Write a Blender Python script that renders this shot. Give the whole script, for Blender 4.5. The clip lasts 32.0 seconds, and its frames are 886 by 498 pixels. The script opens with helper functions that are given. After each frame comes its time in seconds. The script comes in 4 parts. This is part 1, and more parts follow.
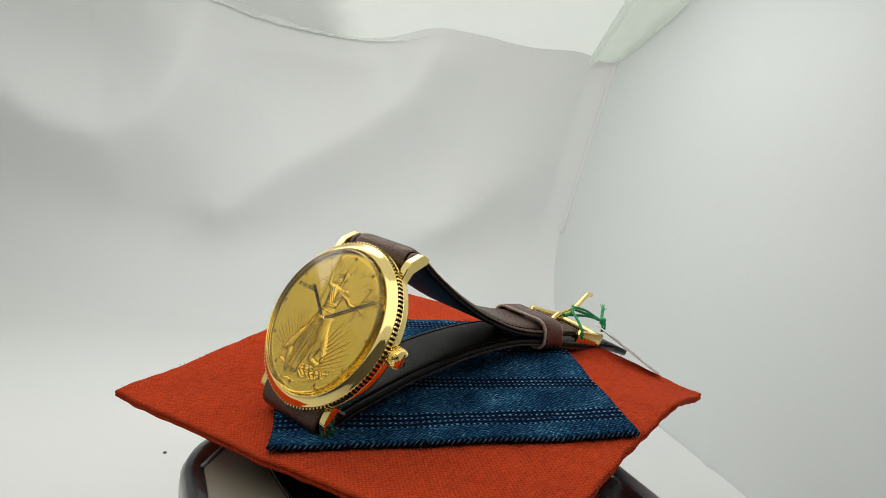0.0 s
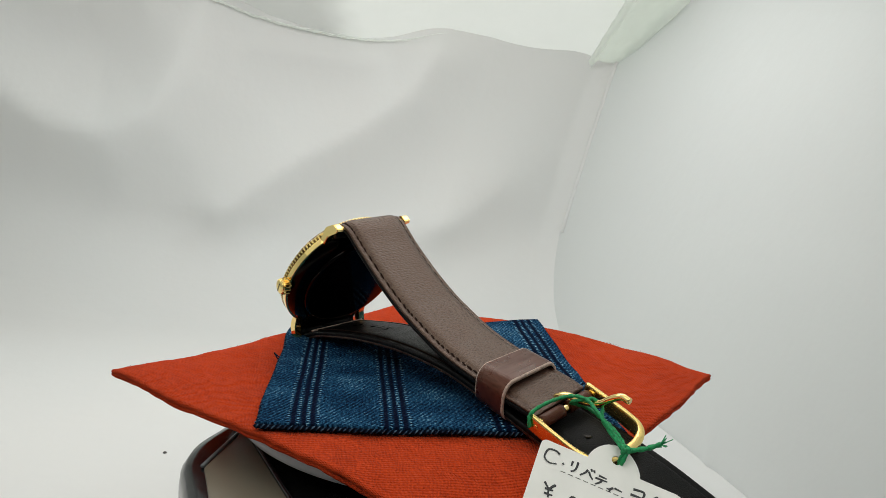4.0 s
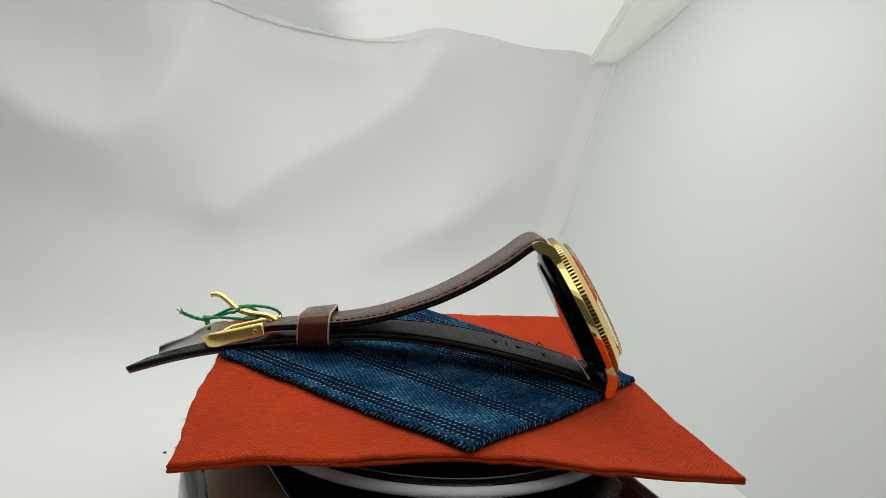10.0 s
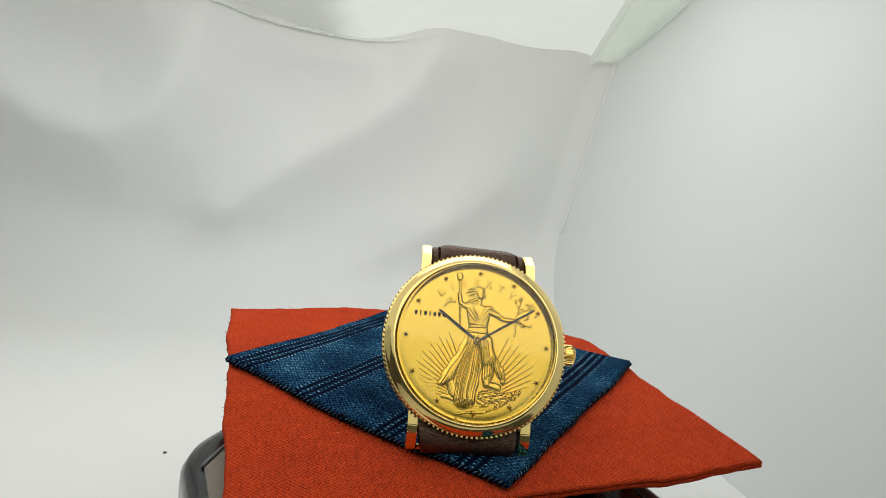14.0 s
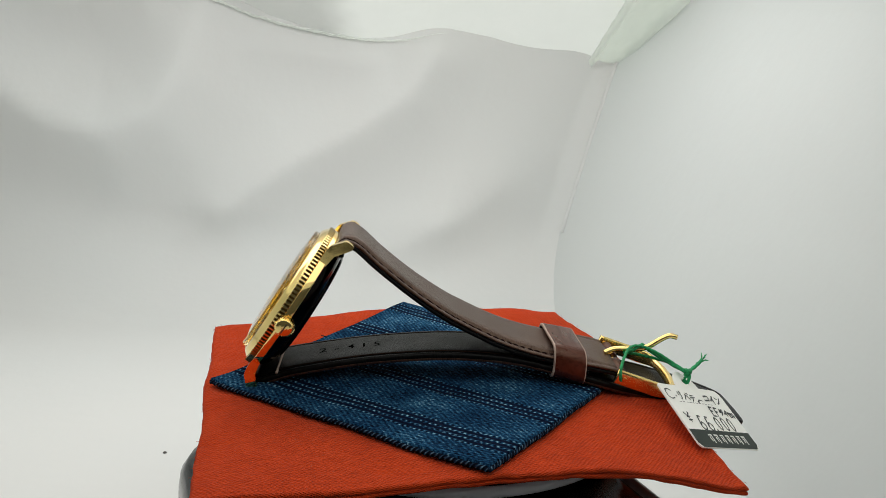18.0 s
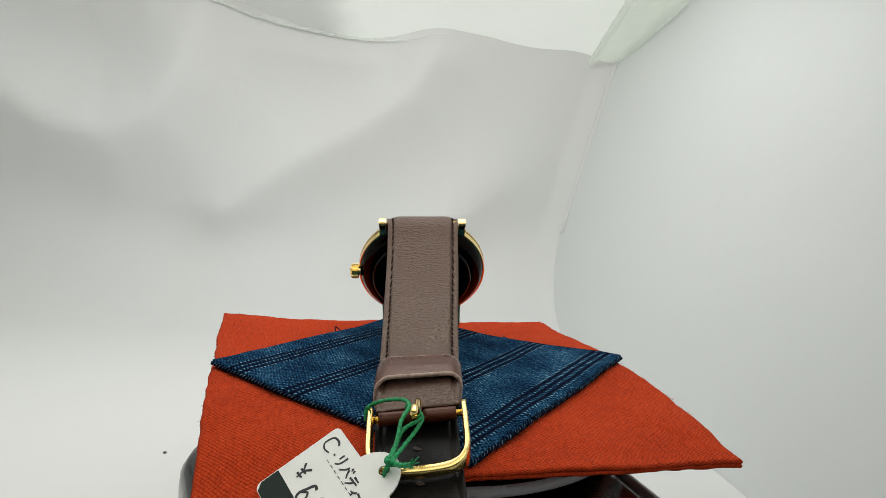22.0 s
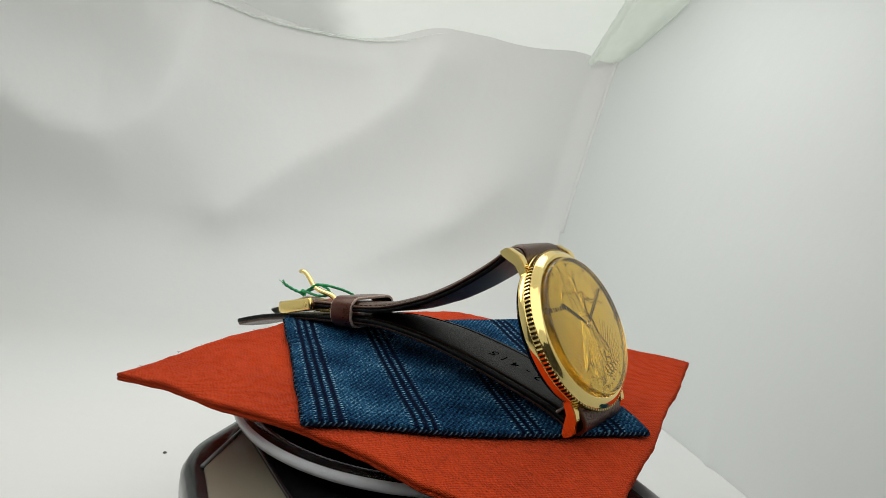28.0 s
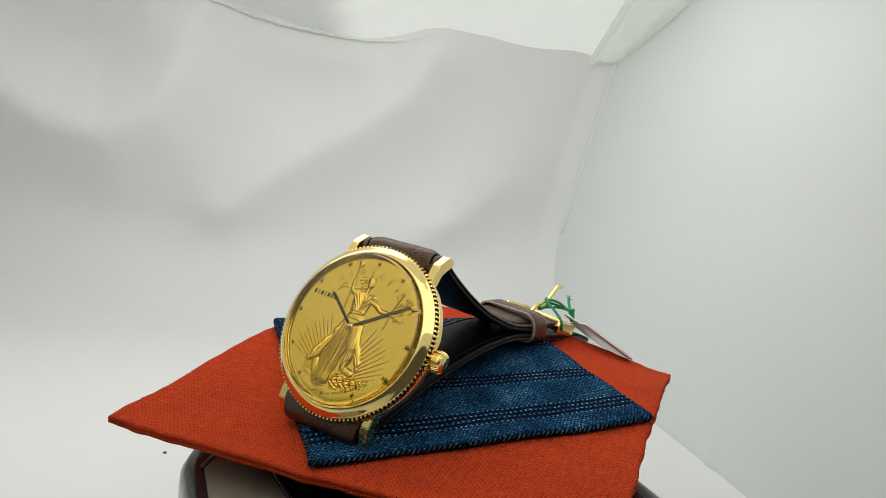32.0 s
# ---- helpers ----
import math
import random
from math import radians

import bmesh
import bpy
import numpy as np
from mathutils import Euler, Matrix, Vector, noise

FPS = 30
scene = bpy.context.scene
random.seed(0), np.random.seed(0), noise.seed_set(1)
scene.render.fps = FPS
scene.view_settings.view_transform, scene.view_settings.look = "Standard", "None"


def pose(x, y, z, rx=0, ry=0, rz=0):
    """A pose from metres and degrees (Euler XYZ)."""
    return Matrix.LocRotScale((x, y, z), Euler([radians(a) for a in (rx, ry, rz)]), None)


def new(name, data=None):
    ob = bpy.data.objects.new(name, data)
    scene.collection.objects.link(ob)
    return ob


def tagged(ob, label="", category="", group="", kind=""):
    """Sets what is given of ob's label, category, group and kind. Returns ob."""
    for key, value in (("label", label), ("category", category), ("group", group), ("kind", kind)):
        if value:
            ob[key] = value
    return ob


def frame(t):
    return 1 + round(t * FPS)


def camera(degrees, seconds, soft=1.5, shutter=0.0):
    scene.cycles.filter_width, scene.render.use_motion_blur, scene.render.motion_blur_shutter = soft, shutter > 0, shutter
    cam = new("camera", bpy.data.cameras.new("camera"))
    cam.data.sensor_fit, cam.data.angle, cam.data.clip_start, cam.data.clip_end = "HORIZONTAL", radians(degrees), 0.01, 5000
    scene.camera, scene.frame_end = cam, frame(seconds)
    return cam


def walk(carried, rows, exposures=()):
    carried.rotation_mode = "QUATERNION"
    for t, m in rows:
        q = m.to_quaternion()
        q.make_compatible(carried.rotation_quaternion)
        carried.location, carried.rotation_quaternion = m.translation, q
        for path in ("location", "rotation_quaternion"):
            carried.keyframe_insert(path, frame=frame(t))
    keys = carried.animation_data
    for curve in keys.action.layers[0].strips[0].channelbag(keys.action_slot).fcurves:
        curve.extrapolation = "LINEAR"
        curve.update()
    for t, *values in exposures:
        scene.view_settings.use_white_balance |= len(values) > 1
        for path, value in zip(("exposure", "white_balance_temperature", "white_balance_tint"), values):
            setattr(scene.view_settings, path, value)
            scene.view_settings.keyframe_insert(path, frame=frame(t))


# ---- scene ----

# ---------------------------------------------------------------- camera
cam = camera(64.2, 32.0, 0.45)
EYE = pose(-0.0004, -0.159, 0.0454, 79.75, 0, -0.12) @ pose(0, 0, 0, 0, 0, 4.22)
walk(cam, [(0, EYE), (32, EYE)], exposures=[(0, 0.0), (32, 0.0)])

# ---------------------------------------------------------------- world and lights
world = bpy.data.worlds.new("world")
scene.world = world
world.use_nodes = True
world.node_tree.nodes["Background"].inputs[0].default_value = (0.9, 0.95, 1.0, 1)
world.node_tree.nodes["Background"].inputs[1].default_value = 0.25

FLOOR, BACK, ROOF = -0.075, 0.27, 0.175


def area_lamp(name, m, sx, sy, watts, colour):
    d = bpy.data.lights.new(name, "AREA")
    d.shape, d.size, d.size_y, d.energy, d.color = "RECTANGLE", sx, sy, watts, colour
    ob = new(name, d)
    ob.matrix_world = m
    return ob


area_lamp("led_panel_lamp", pose(-0.085, 0.085, 0.131, 13, 0, 0), 0.33, 0.12, 0.268, (1.0, 0.995, 0.985))
# unseen fill lamp, added to brighten the cloth and highlight the dial relief
area_lamp("front_fill_lamp", pose(0.025, -0.112, ROOF - 0.010, 6, 0, 0), 0.32, 0.17, 0.135, (1.0, 0.99, 0.97))

# ---------------------------------------------------------------- materials


def mat(name):
    m = bpy.data.materials.new(name)
    m.use_nodes = True
    nt = m.node_tree
    return m, nt, nt.nodes["Principled BSDF"]


def nd(nt, kind, **kw):
    n = nt.nodes.new(kind)
    for k, val in kw.items():
        if k == "op":
            n.operation = val
        elif k == "blend":
            n.blend_type = val
        else:
            n.inputs[k.replace("_", " ")].default_value = val
    return n


def mth(nt, op, a, b=None):
    n = nt.nodes.new("ShaderNodeMath")
    n.operation = op
    for i, x in enumerate((a, b)):
        if x is None:
            continue
        if isinstance(x, (int, float)):
            n.inputs[i].default_value = x
        else:
            nt.links.new(x, n.inputs[i])
    return n.outputs[0]


def mixc(nt, fac, a, b, blend="MIX"):
    n = nt.nodes.new("ShaderNodeMix")
    n.data_type, n.blend_type = "RGBA", blend
    for i, x in ((0, fac), (6, a), (7, b)):
        if isinstance(x, (int, float)):
            n.inputs[i].default_value = x
        elif isinstance(x, tuple):
            n.inputs[i].default_value = (*x, 1)
        else:
            nt.links.new(x, n.inputs[i])
    return n.outputs[2]


def ramp(nt, fac, stops, mode="LINEAR"):
    n = nt.nodes.new("ShaderNodeValToRGB")
    n.color_ramp.interpolation = mode
    el = n.color_ramp.elements
    while len(el) < len(stops):
        el.new(0.5)
    for e, (p, c) in zip(el, stops):
        e.position, e.color = p, (*c, 1) if isinstance(c, tuple) else (c, c, c, 1)
    nt.links.new(fac, n.inputs[0])
    return n.outputs[0]


def noise_tex(nt, scale, detail=3.0, coord="Object", rough=0.5, stretch=None):
    tc = nt.nodes.new("ShaderNodeTexCoord")
    src = tc.outputs[coord]
    if stretch:
        mp = nt.nodes.new("ShaderNodeMapping")
        mp.inputs["Scale"].default_value = stretch
        nt.links.new(src, mp.inputs[0])
        src = mp.outputs[0]
    n = nd(nt, "ShaderNodeTexNoise", Scale=scale, Detail=detail, Roughness=rough)
    nt.links.new(src, n.inputs["Vector"])
    return n.outputs["Fac"]


def bump(nt, bsdf, height, strength, dist):
    b = nd(nt, "ShaderNodeBump", Strength=strength, Distance=dist)
    nt.links.new(height, b.inputs["Height"])
    nt.links.new(b.outputs[0], bsdf.inputs["Normal"])


def plain(name, colour, rough=0.5, metal=0.0, grain=0.0, grain_scale=400, rough_var=0.0, spec=None):
    m, nt, b = mat(name)
    b.inputs["Base Color"].default_value = (*colour, 1)
    b.inputs["Roughness"].default_value, b.inputs["Metallic"].default_value = rough, metal
    if spec is not None:
        b.inputs["Specular IOR Level"].default_value = spec
    if grain:
        f = noise_tex(nt, grain_scale, 4)
        dark = tuple(c * (1 - grain) for c in colour)
        light = tuple(min(1, c * (1 + grain)) for c in colour)
        nt.links.new(ramp(nt, f, [(0.3, dark), (0.7, light)]), b.inputs["Base Color"])
    if rough_var:
        f = noise_tex(nt, grain_scale * 0.5, 4)
        nt.links.new(ramp(nt, f, [(0.3, max(0.0, rough - rough_var)), (0.7, min(1.0, rough + rough_var))]), b.inputs["Roughness"])
    return m


def tent_material(name, colour, warm):
    m, nt, b = mat(name)
    big = noise_tex(nt, 6, 2)
    nt.links.new(ramp(nt, big, [(0.3, colour), (0.7, warm)]), b.inputs["Base Color"])
    b.inputs["Roughness"].default_value = 0.55
    bump(nt, b, noise_tex(nt, 90, 3), 0.06, 0.004)
    return m


TENT = tent_material("white_tent_cloth", (0.71, 0.72, 0.715), (0.73, 0.72, 0.705))
SIDE = tent_material("white_side_sheet", (0.72, 0.74, 0.73), (0.705, 0.725, 0.72))
PAPER = tent_material("white_floor_sheet", (0.78, 0.79, 0.79), (0.77, 0.78, 0.785))
DARK_ROOM = plain("dim_room", (0.12, 0.115, 0.11), 0.9, grain=0.2, grain_scale=12)


def glow(name, colour, strength):
    m, nt, b = mat(name)
    b.inputs["Base Color"].default_value = (0.45, 0.45, 0.44, 1)
    b.inputs["Emission Color"].default_value = (*colour, 1)
    b.inputs["Emission Strength"].default_value = strength
    return m


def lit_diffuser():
    """Thin diffuser cloth; emission stands in for lamps behind, dimmer at the rear left."""
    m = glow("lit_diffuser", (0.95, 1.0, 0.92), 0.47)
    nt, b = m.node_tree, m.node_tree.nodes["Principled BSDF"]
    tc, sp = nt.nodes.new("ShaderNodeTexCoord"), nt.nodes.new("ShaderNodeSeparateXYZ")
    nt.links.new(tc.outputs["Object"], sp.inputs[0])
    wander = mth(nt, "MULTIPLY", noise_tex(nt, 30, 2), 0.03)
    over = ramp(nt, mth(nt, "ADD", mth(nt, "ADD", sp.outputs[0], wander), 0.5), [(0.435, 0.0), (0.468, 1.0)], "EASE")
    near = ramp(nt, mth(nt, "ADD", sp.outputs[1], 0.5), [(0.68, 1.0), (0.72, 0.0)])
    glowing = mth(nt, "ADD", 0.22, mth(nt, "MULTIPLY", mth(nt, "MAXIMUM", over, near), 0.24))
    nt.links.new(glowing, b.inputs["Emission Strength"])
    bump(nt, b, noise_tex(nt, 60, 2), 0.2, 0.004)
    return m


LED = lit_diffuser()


def glass(name, ior=1.47, colour=(1, 1, 1), rough=0.0):
    m, nt, b = mat(name)
    b.inputs["Base Color"].default_value = (*colour, 1)
    b.inputs["Transmission Weight"].default_value = 1
    b.inputs["Roughness"].default_value, b.inputs["IOR"].default_value = rough, ior
    return m


CRYSTAL = glass("watch_crystal", 1.52)
ACRYLIC = glass("clear_acrylic", 1.45, (0.97, 0.965, 1.0), 0.01)


def milky(name, colour, through_colour, rough, share):
    """A shiny translucent plastic."""
    m, nt, b = mat(name)
    b.inputs["Base Color"].default_value = (*colour, 1)
    b.inputs["Roughness"].default_value = rough
    tr = nt.nodes.new("ShaderNodeBsdfTranslucent")
    tr.inputs["Color"].default_value = (*through_colour, 1)
    mx = nd(nt, "ShaderNodeMixShader", Fac=share)
    nt.links.new(b.outputs[0], mx.inputs[1])
    nt.links.new(tr.outputs[0], mx.inputs[2])
    out = next(n for n in nt.nodes if n.type == "OUTPUT_MATERIAL")
    nt.links.new(mx.outputs[0], out.inputs[0])
    bump(nt, b, noise_tex(nt, 70, 2), 0.3, 0.003)
    return m


MILKY = milky("milky_vinyl", (0.86, 0.88, 0.86), (0.96, 0.98, 0.95), 0.14, 0.80)
# pale rim colour stands in for light carried inside the clear acrylic
RIM = milky("light_painted_acrylic_rim", (0.95, 0.94, 1.0), (0.97, 0.96, 1.0), 0.08, 0.2)
# black without any gloss, for the filler that darkens the disc
MATT_BLACK = plain("matt_black_filler", (0.004, 0.004, 0.004), 0.8, spec=0.0)


GOLD = plain("polished_gold_plate", (1.0, 0.76, 0.30), 0.08, 1.0, rough_var=0.04, grain_scale=900)
GOLD_SATIN = plain("satin_gold", (0.98, 0.73, 0.27), 0.24, 1.0, rough_var=0.015, grain_scale=300)
# gold darkened in colour to stand in for shade between the teeth
GROOVE = plain("shade_painted_gold_groove", (0.20, 0.12, 0.035), 0.45, 1.0, grain=0.4, grain_scale=900)
# near-black base colours stand in for shade and dark reflections on the steel
BOWL = plain("polished_steel_painted_dark", (0.010, 0.009, 0.008), 0.16, 1.0, rough_var=0.03, grain_scale=700)
STEEL = plain("steel_back_painted_dark", (0.014, 0.0125, 0.012), 0.12, 1.0, rough_var=0.03, grain_scale=700)
INK = plain("dark_hand_enamel", (0.02, 0.013, 0.012), 0.3)
PRINT = plain("black_print", (0.03, 0.02, 0.012), 0.5)
BLACK_PLASTIC = plain("glossy_black_plastic", (0.012, 0.012, 0.013), 0.17, 0, 0.3, 500, 0.06)
PANEL = plain("grey_solar_panel", (0.185, 0.16, 0.12), 0.38, 0, 0.06, 40, 0.05)
GREY_EDGE = plain("grey_plastic_edge", (0.16, 0.16, 0.165), 0.3, grain=0.1, grain_scale=60)
CARD = plain("white_tag_card", (0.90, 0.885, 0.84), 0.55, grain=0.03, grain_scale=200)
BAND_GREEN = plain("blackish_green_band", (0.014, 0.024, 0.018), 0.4, spec=0.2)
PEN = plain("black_pen_ink", (0.015, 0.015, 0.017), 0.4)
WHITE_PRINT = plain("white_print", (0.75, 0.75, 0.72), 0.5)
THREAD = plain("green_cotton_thread", (0.006, 0.27, 0.085), 0.65, grain=0.5, grain_scale=2500)
EMBOSS = plain("pressed_black_mark", (0.002, 0.002, 0.002), 0.95, spec=0.0)
STITCH = plain("dark_brown_thread", (0.020, 0.009, 0.006), 0.85, spec=0.1)
RAW_EDGE = plain("raw_leather_edge", (0.46, 0.34, 0.28), 0.75, grain=0.3, grain_scale=1500)


def dial_gold():
    m, nt, b = mat("struck_gold_dial")
    b.inputs["Metallic"].default_value = 1
    b.inputs["Base Color"].default_value = (0.90, 0.595, 0.085, 1)
    b.inputs["Roughness"].default_value = 0.21
    bump(nt, b, noise_tex(nt, 3000, 3), 0.08, 0.0001)
    return m


DIAL = dial_gold()


def leather(name, colour, rough, bump_amt, scale=1500, spec=0.5, stretch=0.42, crease=0.5, ior=1.5, tint=(1.0, 1.0, 1.0)):
    m, nt, b = mat(name)
    dash = noise_tex(nt, scale, 2.5, "UV", 0.55, (stretch, 1.0, 1.0))
    pore = ramp(nt, dash, [(0.30, 0.0), (0.50, 0.72), (0.70, 1.0)])
    f = noise_tex(nt, 180, 4)
    tone = ramp(nt, f, [(0.3, tuple(c * 0.8 for c in colour)), (0.72, tuple(c * 1.2 for c in colour))])
    nt.links.new(mixc(nt, pore, tuple(c * (1 - crease) for c in colour), tone), b.inputs["Base Color"])
    shine = ramp(nt, f, [(0.3, rough - 0.05), (0.7, rough + 0.05)])
    nt.links.new(mth(nt, "ADD", shine, mth(nt, "MULTIPLY", mth(nt, "SUBTRACT", 1.0, pore), 0.3 * crease)), b.inputs["Roughness"])
    nt.links.new(mth(nt, "MULTIPLY", spec, mth(nt, "ADD", 1 - crease, mth(nt, "MULTIPLY", pore, crease))), b.inputs["Specular IOR Level"])
    b.inputs["IOR"].default_value = ior
    b.inputs["Specular Tint"].default_value = (*tint, 1)
    bump(nt, b, pore, bump_amt, 0.00010)
    return m


BROWN = leather("brown_strap_leather", (0.040, 0.0132, 0.0076), 0.34, 0.9, 3000, 0.95, 0.45, 0.48, 1.54, (1.0, 0.74, 0.57))
BROWN_SMOOTH = leather("smooth_brown_leather", (0.070, 0.014, 0.007), 0.27, 0.20, 1800, 0.55, 0.6, 0.3, 1.5, (1.0, 0.76, 0.60))
LINING = leather("black_lining_leather", (0.0045, 0.0042, 0.0040), 0.33, 0.45, 3600, 0.15, 0.9, 0.5)


def uv_xy(nt):
    tc = nt.nodes.new("ShaderNodeTexCoord")
    sp = nt.nodes.new("ShaderNodeSeparateXYZ")
    nt.links.new(tc.outputs["UV"], sp.inputs[0])
    return sp.outputs[0], sp.outputs[1]


def red_linen():
    m, nt, b = mat("rust_red_linen")
    u, v = uv_xy(nt)
    warp = noise_tex(nt, 250, 2)
    k = 2 * math.pi / 0.00088
    su = mth(nt, "SINE", mth(nt, "ADD", mth(nt, "MULTIPLY", u, k), mth(nt, "MULTIPLY", warp, 11.0)))
    sv = mth(nt, "SINE", mth(nt, "ADD", mth(nt, "MULTIPLY", v, k), mth(nt, "MULTIPLY", warp, 11.0)))
    cell = mth(nt, "MULTIPLY", su, sv)
    fine = noise_tex(nt, 2600, 3, "UV")
    slub = noise_tex(nt, 300, 3, "UV", 0.6, (1, 6, 1))
    h = mth(nt, "ADD", mth(nt, "MULTIPLY", cell, 0.5), fine)
    c0 = ramp(nt, mth(nt, "ADD", mth(nt, "ADD", mth(nt, "MULTIPLY", cell, 0.10), mth(nt, "MULTIPLY", slub, 0.6)), mth(nt, "MULTIPLY", noise_tex(nt, 45, 4, "UV"), 0.4)), [(0.15, (0.18, 0.016, 0.004)), (0.5, (0.48, 0.043, 0.009)), (0.9, (0.63, 0.072, 0.014))])
    nt.links.new(c0, b.inputs["Base Color"])
    b.inputs["Roughness"].default_value = 0.9
    b.inputs["Specular IOR Level"].default_value = 0.02
    b.inputs["Sheen Weight"].default_value = 0.04
    bump(nt, b, h, 0.85, 0.0003)
    return m


RED = red_linen()


def denim():
    m, nt, b = mat("striped_blue_denim")
    u, v = uv_xy(nt)
    k = 2 * math.pi / 0.00110
    warp = noise_tex(nt, 260, 2)
    su = mth(nt, "SINE", mth(nt, "ADD", mth(nt, "MULTIPLY", u, k), mth(nt, "MULTIPLY", warp, 4.0)))
    ph = mth(nt, "ADD", mth(nt, "MULTIPLY", u, k * 0.33), mth(nt, "MULTIPLY", v, k))
    sv = mth(nt, "SINE", mth(nt, "ADD", ph, mth(nt, "MULTIPLY", warp, 4.0)))
    cell = mth(nt, "MULTIPLY", su, sv)
    fine = noise_tex(nt, 1050, 3, "UV", 0.7, (1.0, 1.9, 1))
    # dark cord lines in four groups, with bright dotted rows beside each cord
    vn = mth(nt, "DIVIDE", v, 0.0695)
    line, lit = None, None
    for c in (0.116, 0.370, 0.674, 0.930):
        cords, rows = [(0.0, 1.0)], [(0.0, 0.0)]
        for d in (-0.026, 0.0, 0.026):
            cords += [(c + d - 0.0085, 1.0), (c + d - 0.0055, 0.0), (c + d + 0.0055, 0.0), (c + d + 0.0085, 1.0)]
        for d in (-0.039, -0.013, 0.013, 0.039):
            rows += [(c + d - 0.006, 0.0), (c + d, 1.0), (c + d + 0.006, 0.0)]
        one, two = ramp(nt, vn, cords), ramp(nt, vn, rows)
        line = one if line is None else mth(nt, "MINIMUM", line, one)
        lit = two if lit is None else mth(nt, "MAXIMUM", lit, two)
    dots = mth(nt, "SINE", mth(nt, "MULTIPLY", u, 2 * math.pi / 0.0011))
    blot = noise_tex(nt, 90, 3, "UV")
    mix = mth(nt, "ADD", mth(nt, "ADD", mth(nt, "MULTIPLY", cell, 0.10), mth(nt, "MULTIPLY", fine, 0.9)), mth(nt, "MULTIPLY", mth(nt, "SUBTRACT", blot, 0.5), 0.45))
    mix = mth(nt, "ADD", mix, mth(nt, "MULTIPLY", mth(nt, "MULTIPLY", lit, dots), 0.30))
    base = ramp(nt, mix, [(0.26, (0.0008, 0.0025, 0.009)), (0.425, (0.006, 0.031, 0.078)), (0.58, (0.026, 0.105, 0.20)), (0.735, (0.25, 0.44, 0.54))])
    col = mixc(nt, line, (0.003, 0.006, 0.020), base)
    nt.links.new(col, b.inputs["Base Color"])
    b.inputs["Roughness"].default_value = 0.9
    b.inputs["Specular IOR Level"].default_value = 0.02
    h = mth(nt, "ADD", mth(nt, "ADD", mth(nt, "MULTIPLY", cell, 0.45), fine), mth(nt, "MULTIPLY", line, 0.6))
    bump(nt, b, h, 0.9, 0.00035)
    return m


DENIM = denim()


def hem_cord():
    m, nt, b = mat("twisted_blue_cord")
    u, v = uv_xy(nt)
    s = mth(nt, "SINE", mth(nt, "ADD", mth(nt, "MULTIPLY", u, 2 * math.pi / 0.0010), mth(nt, "MULTIPLY", v, 12.566)))
    fine = noise_tex(nt, 1500, 3)
    nt.links.new(ramp(nt, mth(nt, "ADD", mth(nt, "MULTIPLY", s, 0.35), fine), [(0.35, (0.004, 0.006, 0.013)), (0.72, (0.012, 0.030, 0.065)), (1.05, (0.12, 0.20, 0.27))]), b.inputs["Base Color"])
    b.inputs["Roughness"].default_value = 0.9
    b.inputs["Specular IOR Level"].default_value = 0.02
    bump(nt, b, s, 0.7, 0.0003)
    return m


CORD = hem_cord()

# ---------------------------------------------------------------- mesh helpers


def part(name, bm, material, parent=None, label="", smooth=True):
    me = bpy.data.meshes.new(name)
    if smooth:
        for f in bm.faces:
            f.smooth = True
    bm.to_mesh(me)
    bm.free()
    for m in (material if isinstance(material, (list, tuple)) else (material,)):
        me.materials.append(m)
    ob = new(name, me)
    ob.parent = parent
    if label:
        tagged(ob, label)
    return ob


def grid_bm(nu, nv, fn, uvfn=None, bm=None, closed_u=False, flip=False):
    """A quad sheet of nu x nv points fn(i/(nu-1), j/(nv-1)), with UVs."""
    bm = bm or bmesh.new()
    uvl = bm.loops.layers.uv.verify()
    du = nu if closed_u else nu - 1
    vs = [[bm.verts.new(fn(i / du, j / (nv - 1))) for j in range(nv)] for i in range(nu)]
    for i in range(du):
        for j in range(nv - 1):
            k = (i + 1) % nu
            q = [(i, j), (k, j), (k, j + 1), (i, j + 1)]
            uvs = [(i / du, j / (nv - 1)), ((i + 1) / du, j / (nv - 1)), ((i + 1) / du, (j + 1) / (nv - 1)), (i / du, (j + 1) / (nv - 1))]
            if flip:
                q, uvs = q[::-1], uvs[::-1]
            f = bm.faces.new([vs[a][b] for a, b in q])
            for lp, w in zip(f.loops, uvs):
                lp[uvl].uv = uvfn(*w) if uvfn else w
    return bm


def lathe(profile, n=96, bm=None):
    """Turn a list of (r, z) round z."""
    bm = bm or bmesh.new()
    rings = []
    for r, z in profile:
        if r < 1e-7:
            rings.append([bm.verts.new((0, 0, z))])
        else:
            rings.append([bm.verts.new((r * math.cos(2 * math.pi * i / n), r * math.sin(2 * math.pi * i / n), z)) for i in range(n)])
    for a, b in zip(rings, rings[1:]):
        for i in range(n):
            j = (i + 1) % n
            if len(a) == 1:
                bm.faces.new((a[0], b[i], b[j]))
            elif len(b) == 1:
                bm.faces.new((a[i], b[0], a[j]))
            else:
                bm.faces.new((a[i], b[i], b[j], a[j]))
    bmesh.ops.recalc_face_normals(bm, faces=bm.faces)
    return bm


